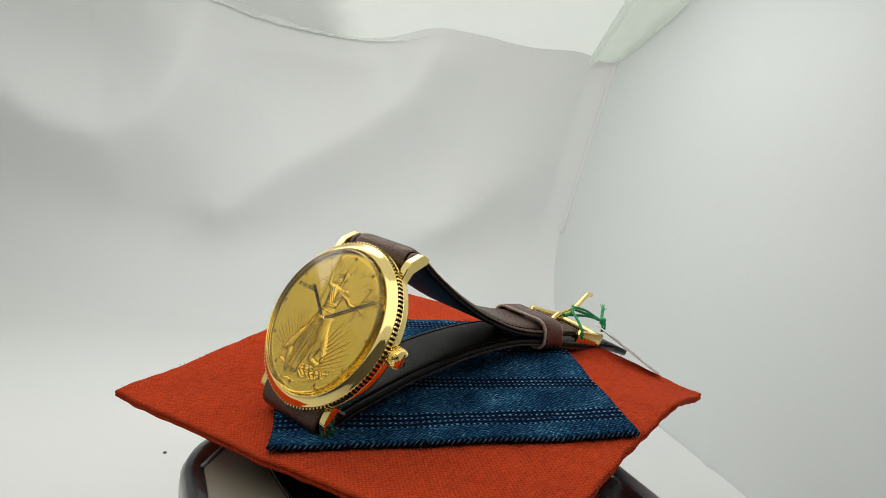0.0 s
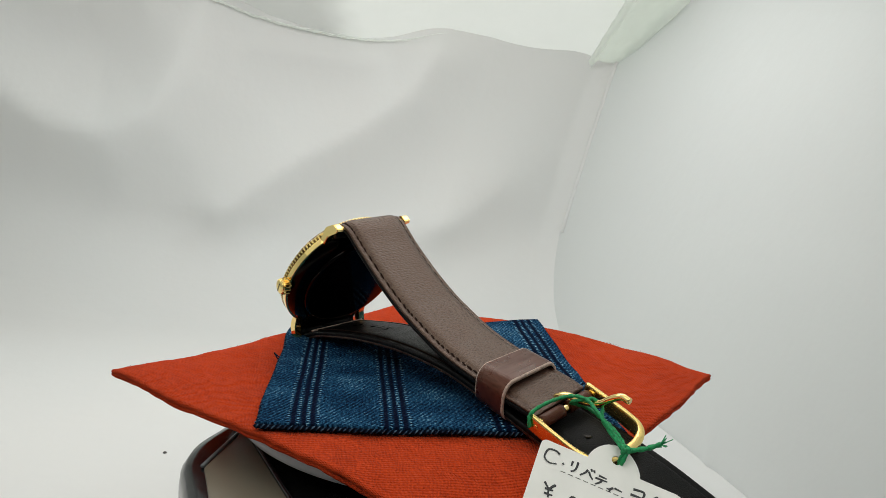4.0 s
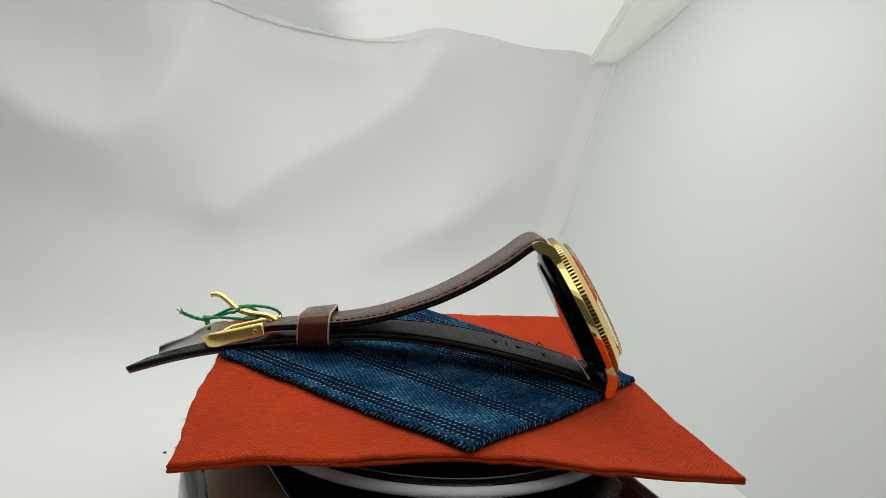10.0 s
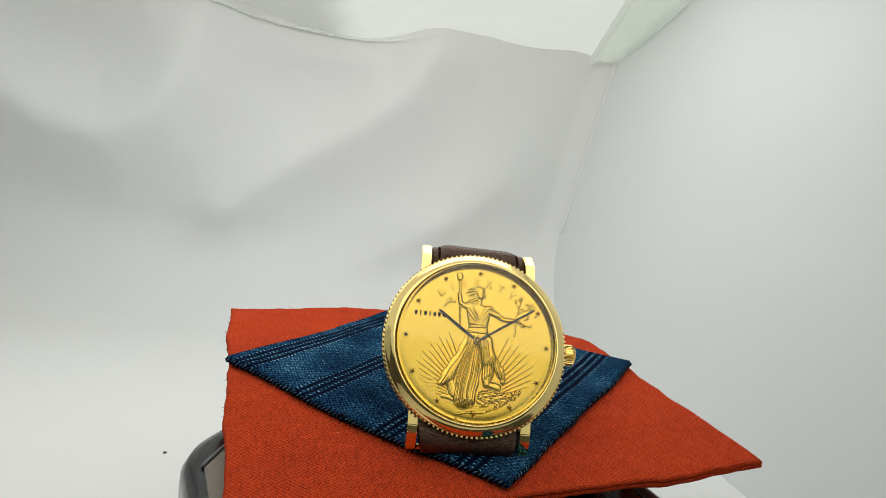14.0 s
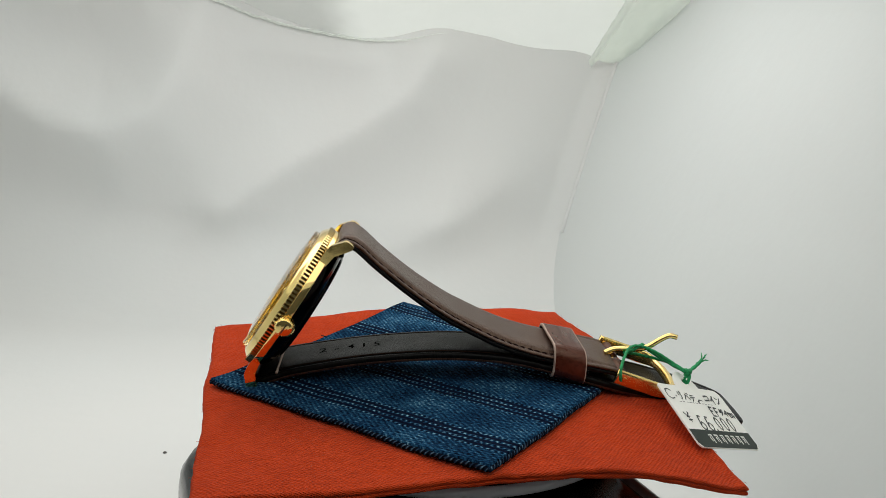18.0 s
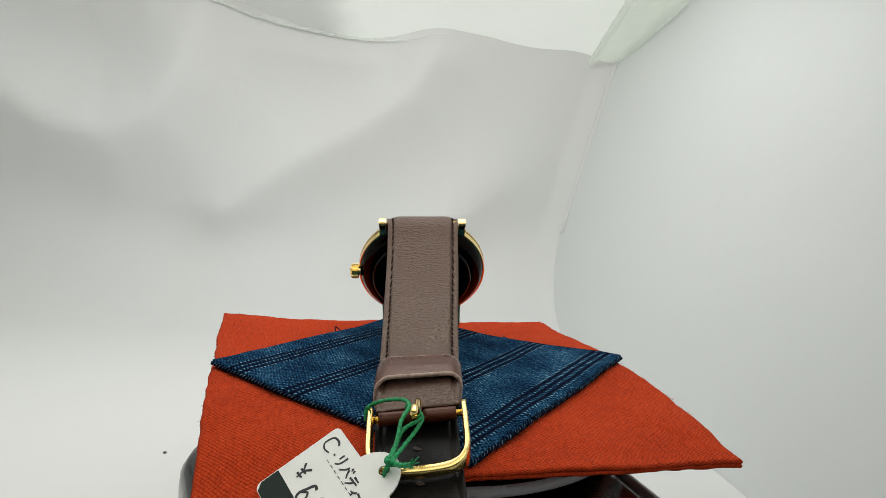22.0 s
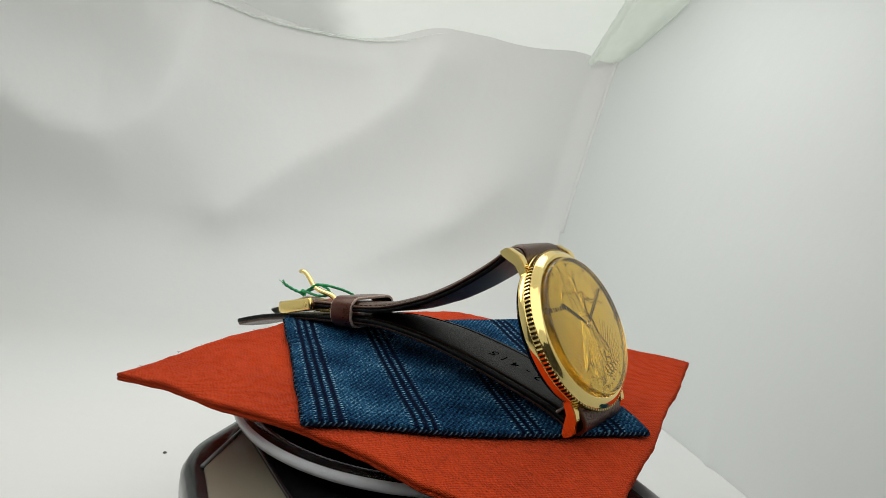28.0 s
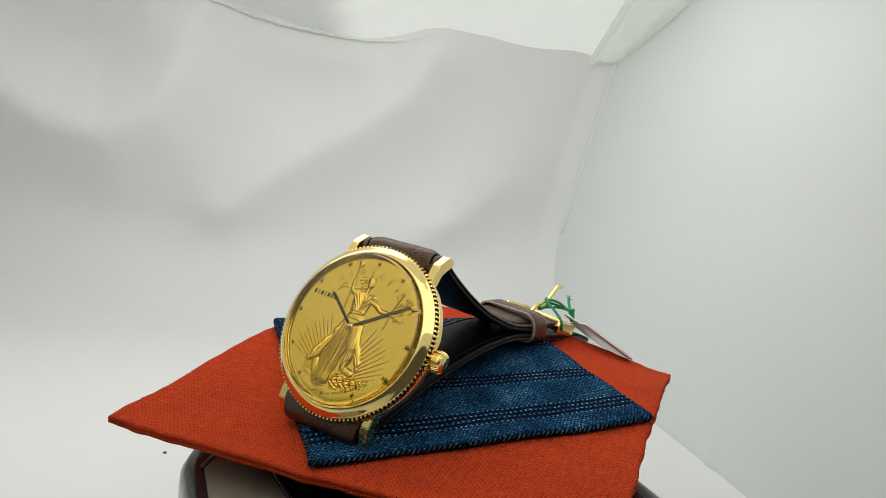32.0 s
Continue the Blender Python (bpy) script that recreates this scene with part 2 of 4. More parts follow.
def extrude_poly(pts, z0, z1, bevel=0.0, bm=None):
    """A prism over a list of (x, y)."""
    own = bmesh.new()
    lo = [own.verts.new((x, y, z0)) for x, y in pts]
    hi = [own.verts.new((x, y, z1)) for x, y in pts]
    own.faces.new(lo[::-1])
    own.faces.new(hi)
    n = len(pts)
    for i in range(n):
        own.faces.new((lo[i], lo[(i + 1) % n], hi[(i + 1) % n], hi[i]))
    bmesh.ops.recalc_face_normals(own, faces=own.faces)
    if bevel:
        bmesh.ops.bevel(own, geom=own.edges[:], offset=bevel, segments=2, affect="EDGES", clamp_overlap=True)
    return own


def smooth_path(pts, n):
    """Catmull-Rom through the points, n points evenly in parameter."""
    p = [Vector(q) for q in pts]
    p = [2 * p[0] - p[1]] + p + [2 * p[-1] - p[-2]]
    out = []
    segs = len(p) - 3
    for k in range(n):
        t = k / (n - 1) * segs
        i = min(int(t), segs - 1)
        t -= i
        a, b, c, d = p[i:i + 4]
        out.append(0.5 * (2 * b + (c - a) * t + (2 * a - 5 * b + 4 * c - d) * t * t + (3 * b - a - 3 * c + d) * t ** 3))
    return out


def tube(pts, radius, n=40, sides=10, bm=None, caps=True, twist=0.0, lobes=0, bulge=0.0):
    """A round rod along the points; radius may be a function of 0..1."""
    bm = bm or bmesh.new()
    uvl = bm.loops.layers.uv.verify()
    path = smooth_path(pts, n)
    up = Vector((0.13, 0.21, 0.97)).normalized()
    rings, length = [], 0.0
    for k, c in enumerate(path):
        t = (path[min(k + 1, n - 1)] - path[max(k - 1, 0)]).normalized()
        if k:
            length += (c - path[k - 1]).length
        x = up.cross(t).normalized()
        y = t.cross(x)
        r = radius(k / (n - 1)) if callable(radius) else radius
        ring = []
        for s in range(sides):
            a = 2 * math.pi * s / sides
            rr = r * (1 + bulge * math.cos(lobes * a + twist * length))
            ring.append(bm.verts.new(c + rr * (math.cos(a) * x + math.sin(a) * y)))
        rings.append((ring, length))
    for (a, la), (b, lb) in zip(rings, rings[1:]):
        for s in range(sides):
            f = bm.faces.new((a[s], a[(s + 1) % sides], b[(s + 1) % sides], b[s]))
            for lp, w in zip(f.loops, ((la, s / sides), (la, (s + 1) / sides), (lb, (s + 1) / sides), (lb, s / sides))):
                lp[uvl].uv = w
    if caps:
        bm.faces.new(rings[0][0][::-1])
        bm.faces.new(rings[-1][0])
    return bm


def empty(name, z=0.0):
    ob = new(name)
    ob.empty_display_size = 0.01
    ob.location = (0, 0, z)
    return ob


# ---------------------------------------------------------------- the light tent


def fold(x, z, pts, above, below, amp):
    """A soft fold along a bent line on the back cloth, wider on one flank than on the other."""
    best, flank = 1.0, 1.0
    for (ax, az), (bx, bz) in zip(pts, pts[1:]):
        dx, dz = bx - ax, bz - az
        t = max(0.0, min(1.0, ((x - ax) * dx + (z - az) * dz) / (dx * dx + dz * dz)))
        d = (x - ax - t * dx) ** 2 + (z - az - t * dz) ** 2
        if d < best:
            best, flank = d, dx * (z - az) - dz * (x - ax)
    return amp * math.exp(-((math.sqrt(best) / (above if flank > 0 else below)) ** 1.4))


FOLDS = [
    ([(-0.36, 0.100), (-0.287, 0.099), (-0.242, 0.101), (-0.203, 0.097), (-0.178, 0.104), (-0.163, 0.128)], 0.030, 0.022, 0.016),
    ([(-0.33, 0.10), (-0.289, 0.070), (-0.257, 0.045), (-0.231, 0.030), (-0.198, 0.024), (-0.170, 0.038), (-0.154, 0.062), (-0.145, 0.088), (-0.138, 0.120)], 0.036, 0.036, 0.024),
    ([(-0.130, -0.017), (-0.091, 0.013), (-0.052, 0.036), (-0.024, 0.058), (-0.012, 0.080)], 0.030, 0.026, 0.016),
    ([(-0.102, -0.066), (-0.048, -0.042), (0.000, -0.018), (0.022, -0.004), (0.036, 0.010)], 0.028, 0.034, 0.016),
    ([(-0.110, 0.081), (-0.080, 0.078), (-0.050, 0.076)], 0.006, 0.010, 0.003),
]


def back_fold(x, z):
    d = sum(fold(x, z, *f) for f in FOLDS)
    return d + 0.0022 * noise.noise(Vector((x * 14, z * 14, 1.3)))


def back_point(u, v):
    # a sheet that runs along the floor, up a soft cove and then hangs; its side rolls up against the side sheet
    cove, flat, roll = 0.07, 0.53, 0.011
    u = 1 - (1 - u) ** 1.7
    d = v * (flat + cove * math.pi / 2 + 0.26 - cove)
    a = 0.0
    if d < flat:
        y, z = BACK - cove - flat + d, FLOOR
    elif d < flat + cove * math.pi / 2:
        a = (d - flat) / cove
        y, z = BACK - cove + cove * math.sin(a), FLOOR + cove * (1 - math.cos(a))
    else:
        a = math.pi / 2
        y, z = BACK, FLOOR + cove + d - flat - cove * math.pi / 2
    right = side_x(BACK - y if z < FLOOR + cove else 0.0, z)
    x = -0.36 + u * (0.36 + right - 0.0006)
    fall = min(1.0, max(0.0, (z - FLOOR) / 0.06))
    corner = min(1.0, (1 - u) / 0.16) ** 1.5
    y -= back_fold(x, z) * fall * corner
    e = min(roll, right - x)
    lift = roll - math.sqrt(max(0.0, roll * roll - (roll - e) ** 2))
    y -= lift * math.sin(a)
    z += 0.3 * lift * math.cos(a)
    x += (side_x(max(0.0, BACK - y), z) + 0.0040 - right) * lift / roll
    return Vector((x, y, z + 0.0006))


def side_x(run, z):
    """The inner face of the side sheet, at a distance in front of the back cloth."""
    return corner_x(z) + (0.205 + (z - FLOOR) * 0.08 - corner_x(z)) * run / 0.6


def corner_x(z):
    """Where the back cloth meets the side sheet."""
    return 0.058 + 0.16 * (z - FLOOR) + 0.25 * (z - FLOOR) ** 2


wall_back = part("wall_back", grid_bm(140, 190, back_point), TENT)
tagged(wall_back, "softly creased white tent cloth hanging as the backdrop", "backdrop", kind="structure")
sol = wall_back.modifiers.new("thickness", "SOLIDIFY")
sol.thickness, sol.offset = 0.0004, 1


def side_point(u, v):
    z = FLOOR + v * (0.19 - FLOOR)
    run = u * 0.45
    bow = 0.004 * noise.noise(Vector((u * 2.2, v * 3, 7.0)))
    bow -= 0.0009 * math.exp(-((run - 0.188 + 0.30 * (z - FLOOR)) / 0.0022) ** 2) * max(0.0, 1 - (z - FLOOR) / 0.035)
    bow += 0.0008 * math.exp(-((run - 0.052) / 0.004) ** 2 - ((z - 0.073) / 0.007) ** 2)
    return Vector((side_x(run - 0.002, z) + bow * min(1, u * 3), BACK + 0.002 - run, z))


wall_right = part("wall_right", grid_bm(160, 70, side_point, flip=True), SIDE)
tagged(wall_right, "smooth white side sheet of the light tent", "wall", kind="structure")
sol = wall_right.modifiers.new("thickness", "SOLIDIFY")
sol.thickness, sol.offset = 0.0012, 1

part_l = grid_bm(30, 20, lambda u, v: Vector((-0.36 + 0.005 * noise.noise(Vector((u * 3, v * 3, 3))), BACK - u * 0.45, FLOOR + v * (0.19 - FLOOR))))
wall_left = part("wall_left", part_l, SIDE)
tagged(wall_left, "white side sheet of the light tent", "wall", kind="structure")
wall_left.modifiers.new("thickness", "SOLIDIFY").thickness = 0.0012

floor = part("floor", grid_bm(40, 40, lambda u, v: Vector((-0.365 + u * 0.62, -0.33 + v * 0.595, FLOOR - 0.001 + 0.0006 * noise.noise(Vector((u * 5, v * 5, 0)))))), PAPER)
tagged(floor, "white sheet lying as the floor of the light tent", "floor", kind="structure")
floor.modifiers.new("thickness", "SOLIDIFY").thickness = 0.001

fleck = lathe([(0, 0.0003), (0.0005, 0.0003), (0.0007, 0.0), (0, 0)], 10)
fleck.transform(pose(-0.0905, 0.0673, FLOOR + 0.0011))
part("fleck", fleck, DARK_ROOM, floor)



def front_point(u, v):
    # unseen dim sheet added for the room, blocking light and darkening gold reflections
    p = [(-0.37, -0.178), (-0.37, -0.335), (0.26, -0.335), (0.26, -0.178)]
    k = min(2, int(u * 3))
    t = u * 3 - k
    return Vector((p[k][0] + (p[k + 1][0] - p[k][0]) * t, p[k][1] + (p[k + 1][1] - p[k][1]) * t, FLOOR + v * (0.20 - FLOOR)))


wall_front = part("wall_front", grid_bm(25, 8, front_point), DARK_ROOM, smooth=False)
tagged(wall_front, "unseen dim grey sheet added for the room round the open front of the tent", "wall", kind="structure")
wall_front.modifiers.new("thickness", "SOLIDIFY").thickness = 0.002


SEAM = [(-0.40, 0.16), (-0.1515, 0.1056), (-0.1118, 0.0936), (-0.082, 0.0892), (-0.0554, 0.0868), (-0.029, 0.0872), (-0.0096, 0.0935), (0.0168, 0.0940), (0.0469, 0.0906), (0.0733, 0.0912), (0.0924, 0.0840), (0.2, 0.080)]


def seam_z(x):
    """Height of the sagging line where the roof is welded to the back cloth."""
    xs, zs = zip(*SEAM)
    return sum(float(np.interp(x + d, xs, zs)) for d in (-0.008, -0.004, 0.0, 0.004, 0.008)) / 5


def roof_point(u, v):
    # rises steeply from the back cloth, then runs level to the front
    y = BACK + 0.003 - v ** 1.5 * (BACK + 0.34)
    run = BACK - y
    ease = max(0.0, 1 - run / 0.12)
    x1 = side_x(max(0.0, run), 0.085) + 0.016
    x = -0.37 + u * (0.37 + x1)
    slope = 0.090 + 0.44 * run
    z = slope if slope < ROOF - 0.03 else ROOF - 0.03 * math.exp(-(slope - ROOF + 0.03) / 0.03)
    z += (seam_z(x) - 0.090) * ease * ease
    crumple = 0.0030 * noise.noise(Vector((x * 30, y * 22, 5))) + 0.0012 * noise.noise(Vector((x * 75, y * 60, 8)))
    return Vector((x, y, z + crumple * min(1.0, max(0.0, run) / 0.015)))


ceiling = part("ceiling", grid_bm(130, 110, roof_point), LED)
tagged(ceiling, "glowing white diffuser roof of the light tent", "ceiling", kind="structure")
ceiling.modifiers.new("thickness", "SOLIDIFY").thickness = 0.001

# puckered vinyl strip under the roof


def strip_point(u, v):
    # a folded band: two welded lips with a hollow between them
    lo = Vector((0.0770, BACK - 0.006, 0.0868)).lerp(Vector((0.0815, BACK - 0.070, 0.1125)), u)
    hi = Vector((0.0960, BACK - 0.010, 0.0850)).lerp(Vector((0.1110, BACK - 0.080, 0.1140)), u)
    p = lo.lerp(hi, v)
    sag = -0.0030 * math.exp(-((v - 0.08) / 0.07) ** 2) - 0.0024 * math.exp(-((v - 0.9) / 0.08) ** 2)
    sag += 0.0010 * noise.noise(Vector((u * 9, v * 5, 2.0)))
    return p + Vector((0, -0.3 * sag, sag))


strip = part("trim", grid_bm(60, 40, strip_point), MILKY)
tagged(strip, "puckered milky vinyl strip along the tent roof", "plastic strip", kind="structure")
strip.modifiers.new("thickness", "SOLIDIFY").thickness = 0.0006
weld = [(x, BACK - 0.0035 - back_fold(x, seam_z(x)), seam_z(x) + 0.0012 + 0.0007 * noise.noise(Vector((x * 160, 0, 3)))) for x in [-0.146 + 0.004 * k for k in range(36)]]
part("seam_bead", tube(weld, lambda t: (0.0007 + 0.0006 * noise.noise(Vector((t * 40, 1, 1)))) * min(1.0, 0.1 + 2.2 * (1 - t)), 160, 8), MILKY, strip, "puckered welded seam under the roof")
# bead added along the corner to cover the dark cusp between the sheets
seam = [(side_x(0.011, z) - 0.0003, BACK - 0.0106, z) for z in (-0.015, 0.0, 0.02, 0.04, 0.065, 0.088)]
part("seam_bead", tube(seam, 0.0015, 60, 10), TENT, strip, "thin bead added over the dark gap in the corner")

# ---------------------------------------------------------------- turntable
DISC_TOP = -0.0175
BASE_TOP = -0.0235

turntable = tagged(empty("turntable", FLOOR), "glossy black display turntable with a grey panel and clear disc", "turntable")


def offset_poly(pts, d):
    c = Vector((sum(p[0] for p in pts) / len(pts), sum(p[1] for p in pts) / len(pts)))
    out = []
    for p in pts:
        w = Vector(p) - c
        out.append(tuple(c + w * (1 - d / w.length)))
    return out


def rounded(pts, r, n=5):
    out = []
    m = len(pts)
    for i in range(m):
        p, a, b = Vector(pts[i]), Vector(pts[i - 1]), Vector(pts[(i + 1) % m])
        s, e = p + (a - p).normalized() * r, p + (b - p).normalized() * r
        for k in range(n + 1):
            t = k / n
            out.append(tuple((1 - t) ** 2 * s + 2 * t * (1 - t) * p + t * t * e))
    return out


OUTLINE = [(-0.034, 0.021), (-0.0511, -0.0258), (-0.031, -0.070), (0.060, -0.070), (0.024, 0.020)]


def base_body():
    bm = bmesh.new()
    rings = []
    for d, z in ((0.0, FLOOR + 0.001), (0.0, BASE_TOP - 0.006), (0.0004, BASE_TOP - 0.003), (0.0018, BASE_TOP - 0.0008), (0.004, BASE_TOP), (0.006, BASE_TOP - 0.0003)):
        rings.append([bm.verts.new((x, y, z - FLOOR)) for x, y in rounded(offset_poly(OUTLINE, d), 0.007)])
    for a, b in zip(rings, rings[1:]):
        n = len(a)
        for i in range(n):
            bm.faces.new((a[i], a[(i + 1) % n], b[(i + 1) % n], b[i]))
    bm.faces.new(rings[0][::-1])
    bm.faces.new(rings[-1])
    return bm


part("base", base_body(), BLACK_PLASTIC, turntable, "glossy black rounded plastic base")
quad = [(-0.0428, -0.0335), (-0.0400, -0.0162), (-0.0157, -0.0580), (-0.0299, -0.0640)]
bm = extrude_poly(quad, BASE_TOP - 0.0006 - FLOOR, BASE_TOP + 0.0004 - FLOOR, 0.0002)
part("panel", bm, PANEL, turntable, "flat brownish grey panel let into the base", smooth=False)
for a, b, w in (((-0.0396, -0.0160), (-0.0154, -0.0575), 0.0006), ((-0.0432, -0.0333), (-0.0404, -0.0160), 0.0004)):
    part("panel_rim", tube([(*a, BASE_TOP + 0.0004 - FLOOR), (*b, BASE_TOP + 0.0004 - FLOOR)], w, 6, 8), GREY_EDGE if w < 0.0005 else BLACK_PLASTIC, turntable)
part("side_edge", tube([(0.0250, 0.014, BASE_TOP - 0.001 - FLOOR), (0.0585, -0.068, BASE_TOP - 0.001 - FLOOR)], 0.0018, 8, 12), GREY_EDGE, turntable, "grey bevelled edge of the base")
part("spindle", lathe([(0, 0.004), (0.012, 0.004), (0.0125, 0.0035), (0.0125, 0), (0, 0)], 40), BLACK_PLASTIC, turntable).location = (0, 0, BASE_TOP - FLOOR - 0.0004)
# added filler: stands in for shade and dark reflections within the clear disc
part("plate", lathe([(0, 0.0060), (0.0412, 0.0060), (0.0415, 0.0057), (0.0415, 0), (0, 0)], 96), MATT_BLACK, turntable, "matt black filler added inside the clear disc for its shade and dark reflections").location = (0, 0, BASE_TOP - FLOOR - 0.0002)
disc = part("disc", lathe([(0.0416, 0), (0.0448, 0), (0.0453, -0.0004), (0.0454, -0.0011), (0.0453, -0.0018), (0.0447, -0.0022), (0.0416, -0.0022), (0.0416, 0)], 128), ACRYLIC, turntable, "clear acrylic turning disc")
disc.location = (0, 0, DISC_TOP - FLOOR)
disc.visible_shadow = False
part("disc_rim", lathe([(0.0448, 0.0001), (0.0455, -0.0003), (0.0457, -0.0011), (0.0455, -0.0019), (0.0448, -0.0022)], 160), RIM, disc, "clear rim with its edge light put into a pale colour")

# ---------------------------------------------------------------- cloth coaster
AZ = math.radians(46.9)
E_S, E_L = Vector((math.cos(AZ), math.sin(AZ), 0)), Vector((-math.sin(AZ), math.cos(AZ), 0))


def sl(s, l, z):
    """A place on the turntable from millimetres along and across the strap, and up."""
    return (E_S * s + E_L * l) * 0.001 + Vector((0, 0, z * 0.001))


def cloth_top(x, y):
    """Height of the patch's upper side."""
    p = Vector((x, y, 0))
    s, l = p.dot(E_S) * 1000, p.dot(E_L) * 1000
    z = -12.0 + 0.044 * s + 0.0177 * l - 4.4e-4 * (s * s - l * l)
    g = lambda a, b, w, amp: amp * math.exp(-((s - a) ** 2 + (l - b) ** 2) / (w * w))
    z += g(60, -44, 22, -7.0) + g(-44, -60, 22, 1.9) + g(44, 56, 20, -1.9)
    z += 0.35 * noise.noise(Vector((x * 60, y * 60, 2))) + g(28, 46, 9, 0.8) + g(-53, -12, 22, 1.0) + g(-8, 47, 18, 1.3)
    return z * 0.001


RED_C = [Vector((0.0140, -0.0697, 0)), Vector((0.0682, 0.0135, 0)), Vector((-0.0102, 0.0676, 0)), Vector((-0.0671, -0.0170, 0))]
coaster = tagged(empty("coaster", DISC_TOP), "rust-red cloth coaster with a striped denim patch on the clear disc", "coaster")


def red_xy(u, v):
    p = RED_C[0].lerp(RED_C[1], u).lerp(RED_C[3].lerp(RED_C[2], u), v)
    c = Vector((0, 0, 0))
    d = (p - c).normalized()
    edge = max(abs(2 * u - 1), abs(2 * v - 1))
    wob = 0.0008 * noise.noise(Vector((p.x * 55, p.y * 55, 9))) + 0.0004 * noise.noise(Vector((p.x * 210, p.y * 210, 4)))
    return p + d * wob * edge ** 4


def red_sheet(layer):
    """One of the two sewn layers: 0 the upper, 1 the lower, with a rolled edge."""
    thick = 0.0010

    def fn(u, v):
        # outermost lines of the grid roll over the edge
        def squeeze(a):
            return min(1.0, max(0.0, (a - 0.04) / 0.92))
        uu, vv = squeeze(u), squeeze(v)
        p = red_xy(uu, vv)
        z = cloth_top(p.x, p.y) - 0.0009
        out = max(abs(u - 0.5), abs(v - 0.5)) * 2
        roll = max(0.0, (out - 0.92) / 0.08)
        q = p.normalized() * 0.0006 * math.sin(roll * math.pi)
        zz = z - layer * thick * 0.8 - (thick * (1 - math.cos(roll * math.pi)) / 2)
        zz += 0.00014 * noise.noise(Vector((p.x * 400, p.y * 400, layer * 5))) + 0.00030 * noise.noise(Vector((p.x * 110, p.y * 110, layer * 3)))
        if p.length < 0.047:
            zz = max(zz, DISC_TOP + 0.0003 + (0.0011 if not layer else 0))
        return p + q + Vector((0, 0, zz - DISC_TOP))
    n = 150
    return grid_bm(n, n, fn, lambda a, b: (a * 0.1, b * 0.098))


part("upper_cloth", red_sheet(0), RED, coaster)
part("lower_cloth", red_sheet(1), RED, coaster)


def edge_fuzz(seed, n):
    """Short loose fibres standing off the sewn edge."""
    rnd = random.Random(seed)
    bm = bmesh.new()
    for _ in range(n):
        k, t = rnd.randrange(4), rnd.random()
        u, v = ((t, 0), (1, t), (t, 1), (0, t))[k]
        p = red_xy(u, v)
        o = Vector((p.x, p.y, cloth_top(p.x, p.y) - 0.0009 - rnd.uniform(0.0, 0.0012) - DISC_TOP)) + p.normalized() * 0.0003
        d = (p.normalized() + Vector((rnd.uniform(-1, 1), rnd.uniform(-1, 1), rnd.uniform(-0.4, 0.9)))) * rnd.uniform(0.00015, 0.00042)
        tube([o, o + d * 0.5 + Vector((0, 0, 0.0001)), o + d], 0.00004, 4, 3, bm, caps=False)
    return bm


tagged(part("loose_fibre", edge_fuzz(8, 420), RED, coaster), kind="stuff")

BLUE_C = [Vector((0.0401, -0.0305, 0)), Vector((-0.0287, -0.0413, 0)), Vector((-0.0379, 0.0273, 0)), Vector((0.0309, 0.0381, 0))]


def blue_xy(u, v):
    p = BLUE_C[0].lerp(BLUE_C[1], u).lerp(BLUE_C[3].lerp(BLUE_C[2], u), v)
    e = max(abs(2 * u - 1), abs(2 * v - 1)) ** 8
    return p + Vector((noise.noise(p * 70), noise.noise(p * 70 + Vector((5, 5, 5))), 0)) * 0.0006 * e


def blue_pt(u, v, lift=0.0):
    p = blue_xy(u, v)
    z = max(cloth_top(p.x, p.y), DISC_TOP + 0.0022) + lift + 0.00015 * noise.noise(p * 160)
    return Vector((p.x, p.y, z - DISC_TOP))


patch = part("patch", grid_bm(90, 90, lambda u, v: blue_pt(u, v), lambda u, v: (u * 0.0695, v * 0.0695)), DENIM, coaster, "faded blue striped denim patch")
sol = patch.modifiers.new("thickness", "SOLIDIFY")
sol.thickness, sol.offset = 0.0009, -1
for k in range(4):
    a, b = [(0, 0), (1, 0), (1, 1), (0, 1)][k], [(1, 0), (1, 1), (0, 1), (0, 0)][k]
    pts = [blue_pt(a[0] + (b[0] - a[0]) * t / 24, a[1] + (b[1] - a[1]) * t / 24, 0.0001) for t in range(25)]
    part("hem", tube(pts, 0.00047, 300, 10, twist=2 * math.pi / 0.0015, lobes=2, bulge=0.2), CORD, patch, "twisted dark blue and white hem cord")


def frayed(u, v, seed, n, colour, parent):
    rnd = random.Random(seed)
    bm = bmesh.new()
    o = blue_pt(u, v, 0.0004)
    for _ in range(n):
        d = Vector((rnd.uniform(-1, 1), rnd.uniform(-1, 1), rnd.uniform(0.1, 0.9))) * rnd.uniform(0.0006, 0.0016)
        tube([o, o + d * 0.6 + Vector((rnd.uniform(-3, 3), rnd.uniform(-3, 3), 3)) * 1e-4, o + d], 0.00011, 6, 5, bm)
    return part("loose_thread", bm, colour, parent)


frayed(0.33, 1.0, 1, 7, CORD, patch)
frayed(0.0, 0.98, 2, 8, CORD, patch)
frayed(1.0, 0.52, 3, 5, CORD, patch)
loop = [blue_pt(0.62, -0.005, 0.0002), blue_pt(0.615, -0.02, 0.0012), blue_pt(0.60, -0.02, 0.0016), blue_pt(0.59, -0.005, 0.0002)]
part("loose_thread", tube(loop, 0.00016, 16, 6), CORD, patch)

# ---------------------------------------------------------------- wristwatch
watch = tagged(empty("wristwatch", DISC_TOP), "gold-plated coin-dial wristwatch on a brown leather strap", "watch")
NORMAL = Vector((-0.5855, -0.6331, 0.5063)).normalized()
UP = (Vector((0, 0, 1)) - NORMAL * NORMAL.z).normalized()
RIGHT = UP.cross(NORMAL)
ROLL = math.radians(4.17)
UP2 = UP * math.cos(ROLL) + RIGHT * math.sin(ROLL)
